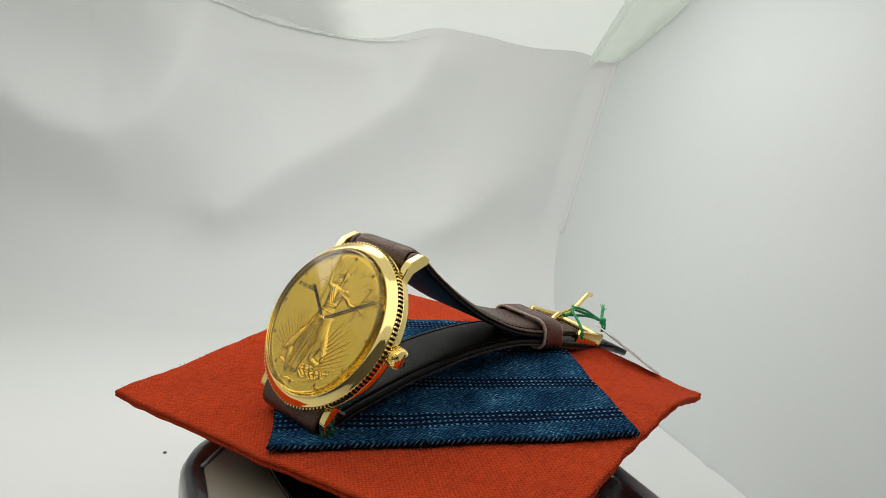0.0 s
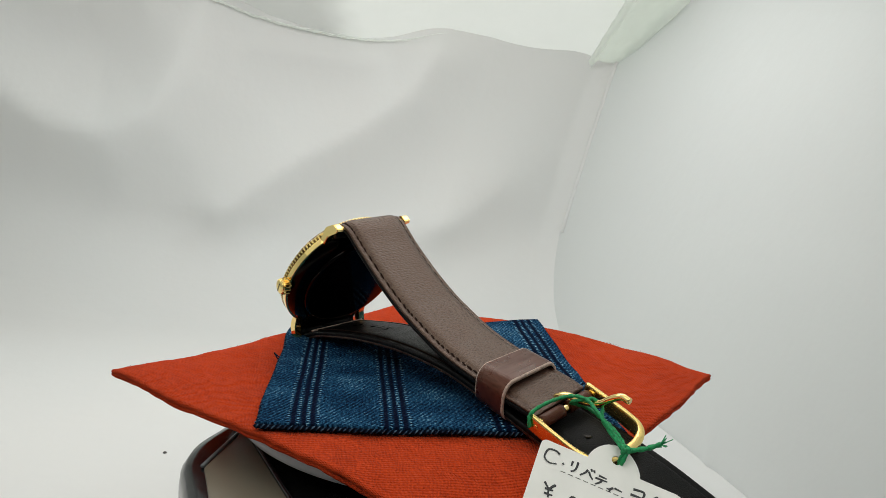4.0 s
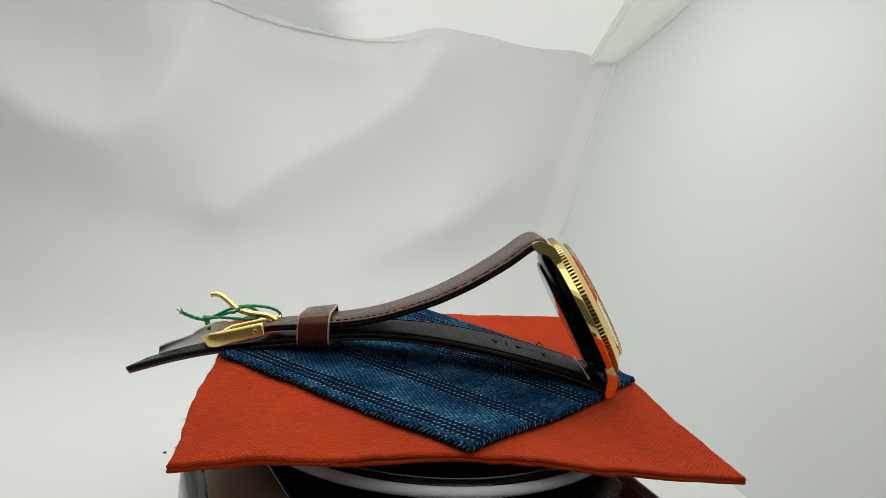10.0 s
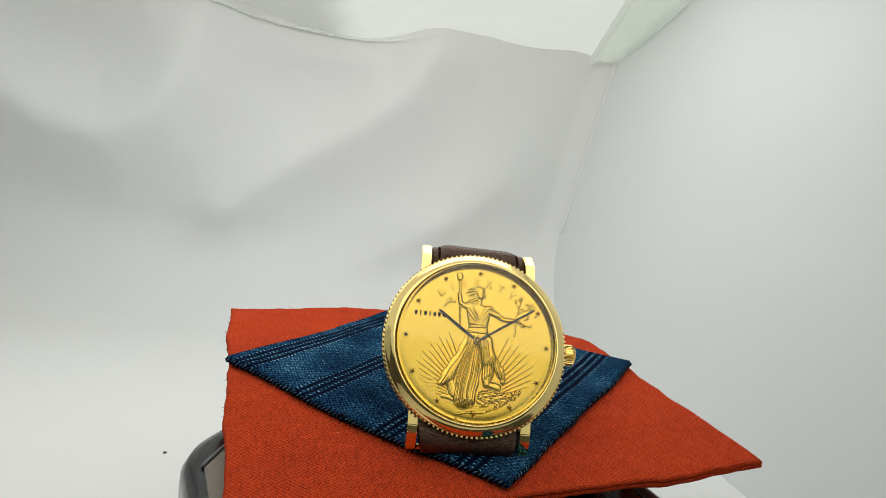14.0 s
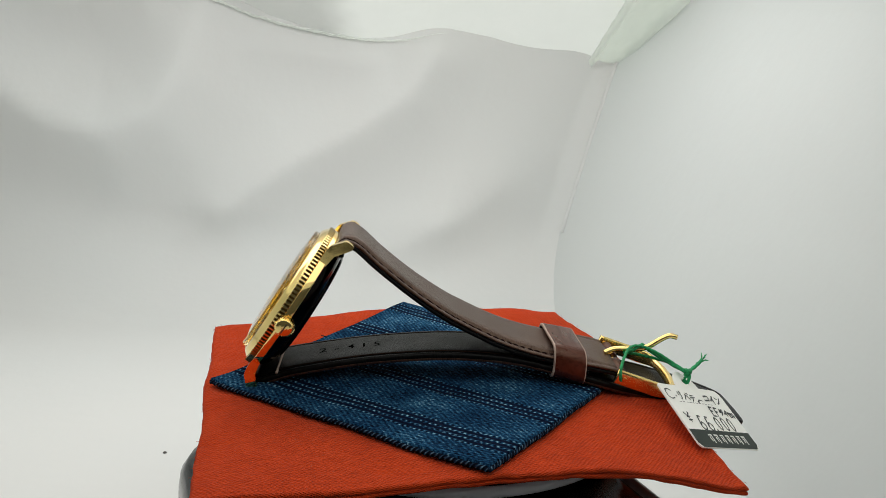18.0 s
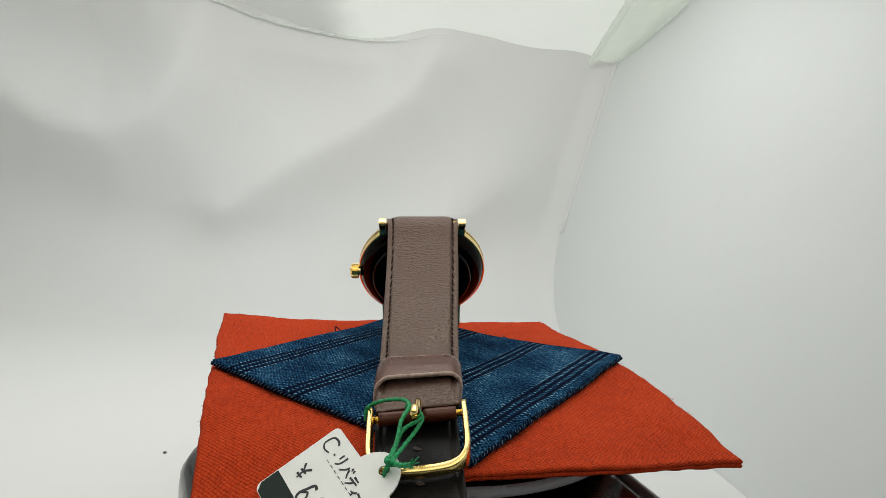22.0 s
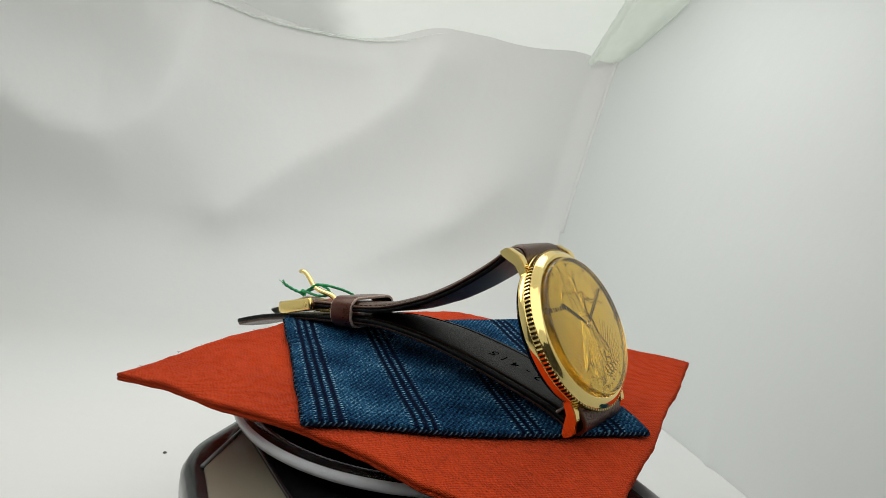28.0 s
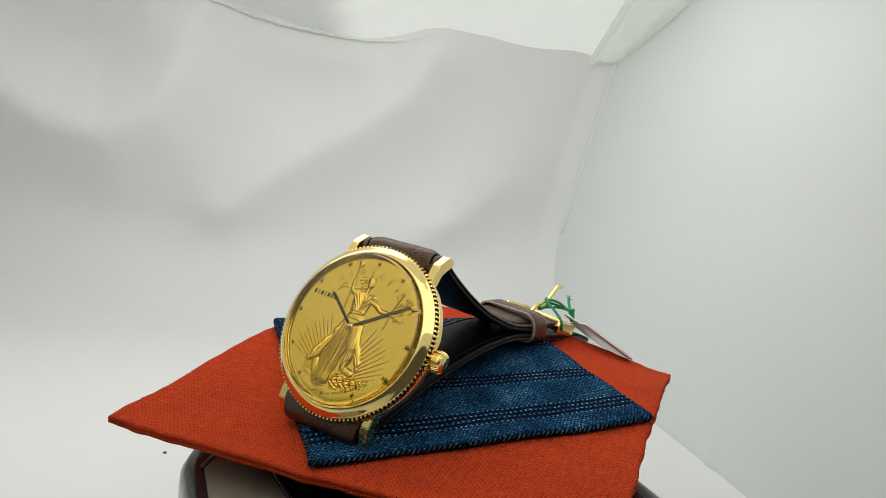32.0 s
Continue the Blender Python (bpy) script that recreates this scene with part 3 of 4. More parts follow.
RIGHT2 = UP2.cross(NORMAL)
HUB = Vector((-0.0214, -0.0271, 0.0057 - DISC_TOP))
W = Matrix.Translation(HUB) @ Matrix((RIGHT2, UP2, NORMAL)).transposed().to_4x4() @ Matrix.Diagonal((0.001, 0.001, 0.001, 1))


def wpart(name, bm, material, parent=watch, label="", smooth=True):
    """A part of the watch head, drawn in millimetres over the dial."""
    bm.transform(W)
    return part(name, bm, material, parent, label, smooth)


bezel = wpart("bezel", lathe([(14.72, -0.3), (14.72, 0.1), (14.84, 0.72), (14.94, 0.98), (15.12, 1.10), (15.4, 1.04), (15.9, 0.72), (16.4, 0.24), (16.75, -0.04), (16.9, -0.14), (16.95, -0.24), (16.3, -0.4), (14.72, -0.3)], 160), GOLD)


def coin_edge():
    bm = bmesh.new()
    n = 120
    rows = []
    for z, dr in ((-0.20, -0.2), (-0.30, 0.0), (-1.35, 0.0), (-1.45, -0.25)):
        row = []
        for i in range(n):
            for f, r in ((0.0, 16.60), (0.10, 17.28), (0.50, 17.28), (0.60, 16.60)):
                a = 2 * math.pi * (i + f) / n
                row.append(bm.verts.new(((r + dr) * math.cos(a), (r + dr) * math.sin(a), z)))
        rows.append(row)
    inner = [[bm.verts.new((16.3 * math.cos(2 * math.pi * i / (4 * n)), 16.3 * math.sin(2 * math.pi * i / (4 * n)), z)) for i in range(4 * n)] for z in (-1.45, -0.20)]
    rows = rows + inner + [rows[0]]
    for a, b in zip(rows, rows[1:]):
        for i in range(4 * n):
            j = (i + 1) % (4 * n)
            # all faces but the tooth crests get the painted groove shade
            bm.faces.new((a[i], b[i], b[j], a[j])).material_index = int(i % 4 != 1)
    bmesh.ops.recalc_face_normals(bm, faces=bm.faces)
    return bm


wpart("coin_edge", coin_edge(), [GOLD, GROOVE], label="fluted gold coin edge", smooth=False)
wpart("case_band", lathe([(16.2, -1.44), (16.9, -1.44), (17.16, -1.47), (17.24, -1.54), (17.26, -1.62), (17.26, -2.2), (17.26, -2.86), (17.24, -2.94), (17.14, -3.02), (16.9, -3.08), (16.2, -3.2)], 160), GOLD)
# back and cover carry the mirrored dark of strap and denim as colour
back = wpart("case_back", lathe([(16.8, -3.0), (16.5, -3.6), (15.9, -4.4), (14.8, -5.2), (13.8, -5.5), (13.55, -5.6), (13.3, -5.2), (15.0, -3.4)], 128), BOWL, label="polished case back with dark reflections put into its colour")
wpart("back_cover", lathe([(13.45, -5.4), (13.3, -6.0), (12.8, -6.3), (12.3, -6.4), (0, -6.5)], 128), STEEL, back, "mirror-polished steel cover with dark reflections put into its colour")


def crystal_profile():
    """A low dome with a rolled shoulder, set down over the dial."""
    out = [(14.1 * k / 24, 2.75 - 0.55 * (k / 24) ** 2) for k in range(25)]
    out += [(14.1 + 0.65 * math.sin(math.radians(a)), 1.55 + 0.65 * math.cos(math.radians(a))) for a in range(6, 91, 6)]
    return out + [(14.75, 0.9), (14.74, -0.06), (14.6, -0.08), (0, -0.08)]


crystal = wpart("crystal", lathe(crystal_profile(), 160), CRYSTAL, label="domed clear crystal")
crystal.visible_shadow = False


# dial with its struck relief, kept plain
dial = wpart("dial", lathe([(0, 0.0), (13.0, 0.0), (14.9, -0.02), (15.1, -0.1), (15.1, -0.4), (0, -0.4)], 128), DIAL, label="gold dial struck with a standing figure and rays")


# raised rounded bars of the struck figure: ax, ay, bx, by, ra, rb, height
HEAD = [
    (0.1, 9.5, 0.2, 8.5, 0.85, 0.62, 0.50), (0.2, 8.0, 0.1, 7.0, 0.40, 0.5, 0.34), (0.7, 9.7, 1.0, 8.6, 0.3, 0.2, 0.3), (-0.2, 10.3, 0.7, 10.1, 0.34, 0.3, 0.42),
] + [(-0.4, 10.0 - 0.42 * k, -2.1 - 0.5 * math.sin(k * 1.7), 9.7 - 0.62 * k, 0.30, 0.13, 0.30 - 0.01 * k) for k in range(6)]
TORSO = [
    (-1.7, 6.3, 2.0, 6.3, 0.75, 0.7, 0.38), (-0.9, 5.6, -0.6, 3.4, 1.35, 1.2, 0.50), (1.0, 5.5, 0.7, 3.4, 1.3, 1.2, 0.50), (0.0, 3.2, 0.2, 1.2, 1.7, 1.9, 0.48),
]
ARMS = [
    (-1.9, 6.3, -3.3, 6.9, 0.6, 0.5, 0.36), (-3.4, 6.9, -3.75, 8.7, 0.45, 0.4, 0.36), (-3.85, 11.4, -3.3, 2.6, 0.26, 0.16, 0.26), (-3.9, 12.2, -3.9, 11.6, 0.68, 0.45, 0.34),
    (-5.4, 7.6, -6.4, 6.2, 0.3, 0.2, 0.2), (-4.6, 7.0, -5.8, 6.9, 0.28, 0.2, 0.2),
    (2.3, 5.8, 4.6, 4.7, 0.72, 0.52, 0.36), (4.6, 4.7, 6.6, 4.5, 0.48, 0.36, 0.32), (6.6, 4.5, 8.0, 4.3, 0.34, 0.26, 0.28), (7.1, 4.4, 6.9, 1.6, 0.2, 0.16, 0.2),
]
GOWN = [
    (-0.2, 0.8, -0.9, -2.4, 2.1, 2.5, 0.50), (-1.0, -2.2, -1.7, -10.6, 2.5, 1.9, 0.56), (-2.4, -2.6, -4.9, -6.9, 1.2, 1.3, 0.40), (-5.0, -7.0, -5.9, -7.9, 0.9, 0.8, 0.38), (-4.6, -7.4, -3.6, -9.8, 1.0, 0.8, 0.36),
    (1.3, -0.2, 2.4, -3.6, 1.7, 1.5, 0.66), (2.4, -3.6, 2.2, -7.6, 1.35, 0.8, 0.58), (3.2, -3.2, 4.7, -5.6, 0.8, 0.9, 0.36), (4.8, -4.6, 5.0, -6.8, 0.5, 0.5, 0.34), (2.6, -7.9, 4.2, -8.0, 0.7, 0.8, 0.42),
]
GROUND = [
    (-3.0, -11.4, -2.0, -11.6, 0.5, 0.45, 0.34), (-1.4, -11.8, -0.4, -11.8, 0.4, 0.35, 0.3), (-5.6, -10.4, -3.0, -10.8, 0.5, 0.4, 0.22),
    (1.6, -9.4, 6.6, -9.3, 0.75, 0.65, 0.40), (1.2, -10.4, 5.6, -10.2, 0.9, 0.7, 0.36), (6.2, -9.6, 7.4, -9.7, 0.6, 0.4, 0.34), (1.4, -11.2, 2.6, -11.4, 0.5, 0.3, 0.24),
    (-2.8, -13.1, 2.0, -12.6, 0.24, 0.20, 0.16), (2.0, -12.6, 4.4, -11.6, 0.22, 0.14, 0.16),
]
FIGURE = HEAD + TORSO + ARMS + GOWN + GROUND
PLEATS = [(-1.7 + 0.34 * k + 0.1 * math.sin(k * 2.7), 1.0 - 0.9 * (k % 3), -3.5 + 0.58 * k - 0.016 * k * k, -11.0 + 0.5 * math.sin(k * 2.1), 0.10, 0.23 + 0.07 * math.sin(k * 1.9), 1.0) for k in range(10)]  # skirt
PLEATS += [(-2.0 - 0.30 * k, -0.8 - 0.7 * k, -4.0 - 0.45 * k, -7.0 - 0.3 * k, 0.14, 0.28, 0.9) for k in range(5)]  # train
PLEATS += [(0.9 + 0.36 * k, 0.6 - 0.1 * k, 1.3 + 0.5 * k, -6.8 + 0.4 * k, 0.12, 0.24, 0.6) for k in range(4)]  # over the knee
PLEATS += [(3.0 + 0.4 * k, -2.6 - 0.5 * k, 4.0 + 0.5 * k, -6.6 + 0.2 * k, 0.12, 0.22, 0.7) for k in range(3)]
PLEATS += [(side * (2.1 - 0.5 * k), 5.9 + 0.3 * k, 0.3, 2.9 + 0.6 * k, 0.14, 0.10, 0.35) for side in (-1, 1) for k in range(3)]  # bodice
PLEATS += [(-1.9, 3.3 - 0.8 * k, 1.9, 3.2 - 0.75 * k + 0.5 * (k % 2), 0.14, 0.18, 0.35) for k in range(3)]  # sash
PLEATS += [(1.9, 6.4 - 0.8 * k, 3.8, 5.6 - 0.7 * k, 0.14, 0.12, 0.6) for k in range(2)]


def domes(X, Y, shapes):
    """Highest of many rounded bars at each place of a grid."""
    best = np.zeros_like(X)
    for ax, ay, bx, by, ra, rb, h in shapes:
        dx, dy = bx - ax, by - ay
        t = np.clip(((X - ax) * dx + (Y - ay) * dy) / (dx * dx + dy * dy), 0, 1)
        d = np.hypot(X - ax - t * dx, Y - ay - t * dy) / (ra + (rb - ra) * t)
        best = np.maximum(best, h * np.sqrt(np.clip(1 - d * d, 0, 1)))
    return best


def figure_mesh():
    nx, ny = 180, 300
    x0, x1, y0, y1 = -7.2, 8.6, -13.5, 13.0
    X, Y = np.meshgrid(np.linspace(x0, x1, nx + 1), np.linspace(y0, y1, ny + 1), indexing="ij")
    body = domes(X + 0.10 * np.sin(1.9 * Y + X) * (Y < 1.0), Y + 0.12 * np.sin(1.6 * X), FIGURE)
    sway = 0.16 * np.sin(0.45 * Y + 0.5 * X) + 0.05 * np.sin(1.1 * Y + 1.3 * X)
    fold = domes(X + sway, Y, PLEATS)
    rough = 0.16 * np.sin(X * 3.1 + 1.7 * np.sin(Y * 2.3)) * np.sin(Y * 5.3 + X) * (Y < -8.6) * (X > 0.6)
    H = body + np.where(body > 0.02, (0.30 * fold - 0.05) * np.minimum(1, body * 5) + rough * np.minimum(1, body * 4), 0)
    bm = bmesh.new()
    vs = {}

    def vert(i, j):
        if (i, j) not in vs:
            vs[i, j] = bm.verts.new((X[i, j], Y[i, j], 0.58 * H[i, j] - 0.012))
        return vs[i, j]
    high = H > 0.012
    cell = high[:-1, :-1] | high[1:, :-1] | high[:-1, 1:] | high[1:, 1:]
    for i, j in zip(*np.nonzero(cell)):
        i, j = int(i), int(j)
        bm.faces.new((vert(i, j), vert(i + 1, j), vert(i + 1, j + 1), vert(i, j + 1)))
    return bm


wpart("figure_relief", figure_mesh(), DIAL, dial, "plain raised standing figure")


def bar_mesh(ax, ay, bx, by, wa, wb, h):
    bm = bmesh.new()
    d = Vector((bx - ax, by - ay, 0)).normalized()
    s = Vector((-d.y, d.x, 0))
    lo = [bm.verts.new(p) for p in (Vector((ax, ay, 0)) - s * wa, Vector((bx, by, 0)) - s * wb, Vector((bx, by, 0)) + s * wb, Vector((ax, ay, 0)) + s * wa)]
    ra, rb = bm.verts.new((ax, ay, h)), bm.verts.new((bx, by, h * 0.5))
    for f in ((lo[0], lo[1], rb, ra), (lo[2], lo[3], ra, rb), (lo[3], lo[0], ra), (lo[1], lo[2], rb)):
        bm.faces.new(f)
    bmesh.ops.recalc_face_normals(bm, faces=bm.faces)
    return bm


for k in range(15):  # rays fan out on either side of the robe
    for sx, spread in ((-1, 128.0), (1, 118.0)):
        a = math.radians(90 - sx * (24 + k * (spread - 50) / 14 * (1.0 if sx > 0 else 0.78)))
        ox, oy = 0.3, -11.2
        r0, r1 = 5.4 + 2.2 * max(0.0, math.sin(a)) ** 3, 13.6 - 0.9 * (k % 2) - 2.4 * (k / 14) ** 2
        ax, ay, bx, by = ox + r0 * math.cos(a), oy + r0 * math.sin(a), ox + r1 * math.cos(a), oy + r1 * math.sin(a)
        while math.hypot(bx, by) > 12.2:
            r1 -= 0.2
            bx, by = ox + r1 * math.cos(a), oy + r1 * math.sin(a)
        if r1 > r0 + 1.5:
            wpart("ray", bar_mesh(ax, ay, bx, by, 0.13, 0.06, 0.11), DIAL, dial, smooth=False)


def star_mesh(cx, cy, r, h, turn):
    bm = bmesh.new()
    top = bm.verts.new((cx, cy, h))
    ring = []
    for i in range(10):
        a = turn + math.pi * i / 5
        q = r if i % 2 == 0 else r * 0.42
        ring.append(bm.verts.new((cx + q * math.cos(a), cy + q * math.sin(a), 0)))
    for i in range(10):
        bm.faces.new((top, ring[i], ring[(i + 1) % 10]))
    return bm


for k in range(12):
    a = math.radians(90 - 30 * k)
    wpart("star", star_mesh(13.05 * math.cos(a), 13.05 * math.sin(a), 0.66, 0.26, a), DIAL, dial, smooth=False)


def letter_mesh(ch, size, depth, fat=0.0, bev=0.0):
    c = bpy.data.curves.new("glyph", "FONT")
    c.offset, c.bevel_depth = fat, bev
    c.body, c.size, c.align_x, c.align_y, c.extrude, c.resolution_u = ch, size, "CENTER", "CENTER", depth, 3
    ob = bpy.data.objects.new("glyph", c)
    scene.collection.objects.link(ob)
    bpy.context.view_layer.update()
    me = bpy.data.meshes.new_from_object(ob.evaluated_get(bpy.context.evaluated_depsgraph_get()))
    bm = bmesh.new()
    bm.from_mesh(me)
    bpy.data.objects.remove(ob)
    bpy.data.curves.remove(c)
    bpy.data.meshes.remove(me)
    return bm


for k, ch in enumerate("LIBERTY"):
    a = math.radians(130 - 12.2 * k)
    bm = letter_mesh(ch, 1.9, 0.03, 0.0, 0.08)
    bm.transform(pose(11.2 * math.cos(a), 11.2 * math.sin(a), 0.05, 0, 0, math.degrees(a) - 90))
    wpart("letter", bm, DIAL, dial, smooth=False)

# maker's mark as plain upright bars
for k, w in enumerate((0.5, 0.24, 0.5, 0.24, 0.5, 0.5, 0.54)):
    x = -11.55 + k * 0.86
    wpart("dial_mark", extrude_poly([(x - w / 2, 3.9), (x + w / 2, 3.9), (x + w / 2, 4.75), (x - w / 2, 4.75)], 0.0, 0.03), PRINT, dial, smooth=False)


def leaf_mesh(cx, cy, a, ln, wd, h):
    bm = bmesh.new()
    n = 6
    ridge_v, l, r = [], [], []
    for i in range(n + 1):
        t = i / n
        w = wd * math.sin(math.pi * min(0.98, max(0.02, t)))
        px, py = cx + ln * t * math.cos(a), cy + ln * t * math.sin(a)
        ridge_v.append(bm.verts.new((px, py, h * math.sin(math.pi * max(0.05, min(0.95, t))))))
        l.append(bm.verts.new((px - w * math.sin(a), py + w * math.cos(a), -0.01)))
        r.append(bm.verts.new((px + w * math.sin(a), py - w * math.cos(a), -0.01)))
    for i in range(n):
        bm.faces.new((ridge_v[i], l[i], l[i + 1], ridge_v[i + 1]))
        bm.faces.new((r[i], ridge_v[i], ridge_v[i + 1], r[i + 1]))
    bmesh.ops.recalc_face_normals(bm, faces=bm.faces)
    return bm


rnd = random.Random(5)
for k in range(26):
    t = k / 25
    bx, by = 6.9 + 3.2 * t + rnd.uniform(-0.5, 0.5), 4.2 + rnd.uniform(-1.2, 5.2) * (1 - 0.35 * t)
    wpart("leaf", leaf_mesh(bx, by, rnd.uniform(-0.4, 2.2), rnd.uniform(0.7, 1.1), 0.2, 0.2), DIAL, dial)
for k in range(9):
    wpart("leaf", leaf_mesh(4.0 + 0.52 * k, -11.9 + 0.33 * k + rnd.uniform(-0.2, 0.2), rnd.uniform(0.8, 1.7), rnd.uniform(1.2, 1.6), 0.30, 0.30), DIAL, dial)
for pts in (((6.8, 4.4, 0.05), (7.4, 6.2, 0.08), (7.9, 8.0, 0.08), (8.3, 9.2, 0.04)), ((7.6, 4.3, 0.05), (8.8, 4.0, 0.08), (10.0, 3.6, 0.04)), ((7.5, 6.0, 0.06), (8.8, 6.8, 0.08), (9.6, 6.9, 0.04))):
    wpart("branch", tube(pts, 0.11, 14, 6), DIAL, dial)
for k, (w, y0, y1) in enumerate(((1.35, -9.6, -9.0), (1.1, -8.9, -8.4), (0.75, -8.3, -7.8), (0.3, -7.7, -7.0))):
    wpart("dome_tier", extrude_poly([(-7.7 - w, y0), (-7.7 + w, y0), (-7.7 + w * 0.85, y1), (-7.7 - w * 0.85, y1)], -0.05, 0.16, 0.05), DIAL, dial, smooth=False)


def hand_mesh(tx, ty, tail, w, z):
    d = Vector((tx, ty, 0))
    u = d.normalized()
    s = Vector((-u.y, u.x, 0))
    pts = [(-u * tail - s * w), (d - u * 0.6 - s * w * 0.8), d, (d - u * 0.6 + s * w * 0.8), (-u * tail + s * w)]
    return extrude_poly([(p.x, p.y) for p in pts], z, z + 0.14, 0.03)


wpart("hour_hand", hand_mesh(-7.5, 5.35, 0.3, 0.24, 0.42), INK, label="dark slim hour hand", smooth=False)
wpart("minute_hand", hand_mesh(10.75, 7.15, 0.3, 0.20, 0.60), INK, label="dark slim minute hand", smooth=False)
wpart("hand_hub", lathe([(0, 0.98), (0.3, 0.98), (0.32, 0.86), (0.62, 0.86), (0.8, 0.75), (0.8, 0.0), (0, 0.0)], 32), GOLD)


def lug_mesh(sx, sy):
    prof = [(12.6, -1.5), (15.6, -1.5), (16.9, -1.75), (19.3, -3.75), (19.55, -4.3), (19.45, -5.7), (19.0, -6.0), (18.4, -5.85), (15.4, -3.6), (12.6, -3.2)]
    own = extrude_poly([(y, z) for y, z in prof], 9.4, 11.2, 0.14)
    for vtx in own.verts:
        y, z, x = vtx.co
        vtx.co = (sx * (x - 0.02 * max(0, y - 13)), sy * y, z)
    bmesh.ops.recalc_face_normals(own, faces=own.faces)
    return own


for sx in (-1, 1):
    for sy in (-1, 1):
        lug = wpart("lug", lug_mesh(sx, sy), GOLD, smooth=False)
        hole = lathe([(0, 0.05), (0.42, 0.05), (0.5, 0.0), (0.5, -0.2), (0, -0.2)], 20)
        hole.transform(pose(sx * 10.97, sy * 18.9, -5.1, 0, 90 * sx, 0))
        wpart("pin_hole", hole, PRINT, lug)
for sy in (-1, 1):
    wpart("spring_bar", tube([(-9.0, sy * 18.9, -5.1), (0, sy * 18.9, -5.1), (9.0, sy * 18.9, -5.1)], 0.5, 6, 12), GOLD_SATIN)


def crown_mesh():
    bm = bmesh.new()
    n = 30
    rows = []
    for z, r in ((-0.4, 1.2), (0.0, 1.2), (0.05, 1.8), (0.25, 2.05), (1.5, 2.05), (1.9, 1.95), (2.2, 1.6), (2.4, 1.1), (2.48, 0.5)):
        row = []
        for i in range(n):
            for f, k in ((0.0, 1.0), (0.3, 0.9), (0.55, 0.9), (0.85, 1.0)):
                a = 2 * math.pi * (i + f) / n
                rr = r * (k if 0.1 < z < 1.95 else 1)
                row.append(bm.verts.new((rr * math.cos(a), rr * math.sin(a), z)))
        rows.append(row)
    for a, b in zip(rows, rows[1:]):
        for i in range(4 * n):
            j = (i + 1) % (4 * n)
            bm.faces.new((a[i], a[j], b[j], b[i]))
    bm.faces.new(rows[-1])
    bmesh.ops.recalc_face_normals(bm, faces=bm.faces)
    bm.transform(pose(17.2, 0, -2.75, 0, 90, 0))
    return bm


crown = wpart("crown", crown_mesh(), GOLD, label="ribbed gold winding crown", smooth=False)
for k in range(3):
    b = extrude_poly([(-0.12, -0.4), (0.12, -0.4), (0.12, 0.4), (-0.12, 0.4)], 0, 0.05)
    b.transform(pose(19.66, (k - 1) * 0.75, -2.75, 0, 90, 0))
    wpart("crown_mark", b, PRINT, crown, smooth=False)

# strap: paths in millimetres (along, up); across is the lean of the strap
UPPER = [(-22.9, 16.6), (-23.1, 18.0), (-22.6, 19.15), (-21.4, 19.6), (-19.0, 18.4), (-14.5, 14.6), (-7.0, 9.2), (0.0, 5.0), (4.6, 2.8), (11.0, 0.1), (16.3, -1.6), (22.0, -2.9), (28.0, -3.8), (35.0, -4.8), (37.6, -5.2), (39.6, -5.7)]
LOWER = [(-39.7, -8.3), (-40.8, -9.9), (-41.2, -11.6), (-39.6, -12.9), (-36.0, -11.6), (-31.0, -10.0), (-17.0, -7.0), (-3.0, -5.1), (7.0, -4.6), (16.0, -4.9), (24.0, -6.1), (32.0, -7.8), (41.0, -9.6), (50.0, -11.4), (60.0, -13.9), (70.0, -17.3), (72.4, -18.4)]


def lean_at(s, twist=0.0):
    """Across offset (mm) and roll (degrees) of the strap at a place along it."""
    t = max(0.0, min(1.0, (s + 20) / 60))
    end = math.exp(-max(0.0, s + 21) / 9) if twist else math.exp(-max(0.0, s + 40) / 12)
    across = -3.4 - 2.3 * t + 0.8 * max(0.0, s - 45) / 26 + (-0.75 if twist else 1.85) * end
    return across, 9.0 * t * t + twist * math.sin(math.pi * t) + 3.6 * end


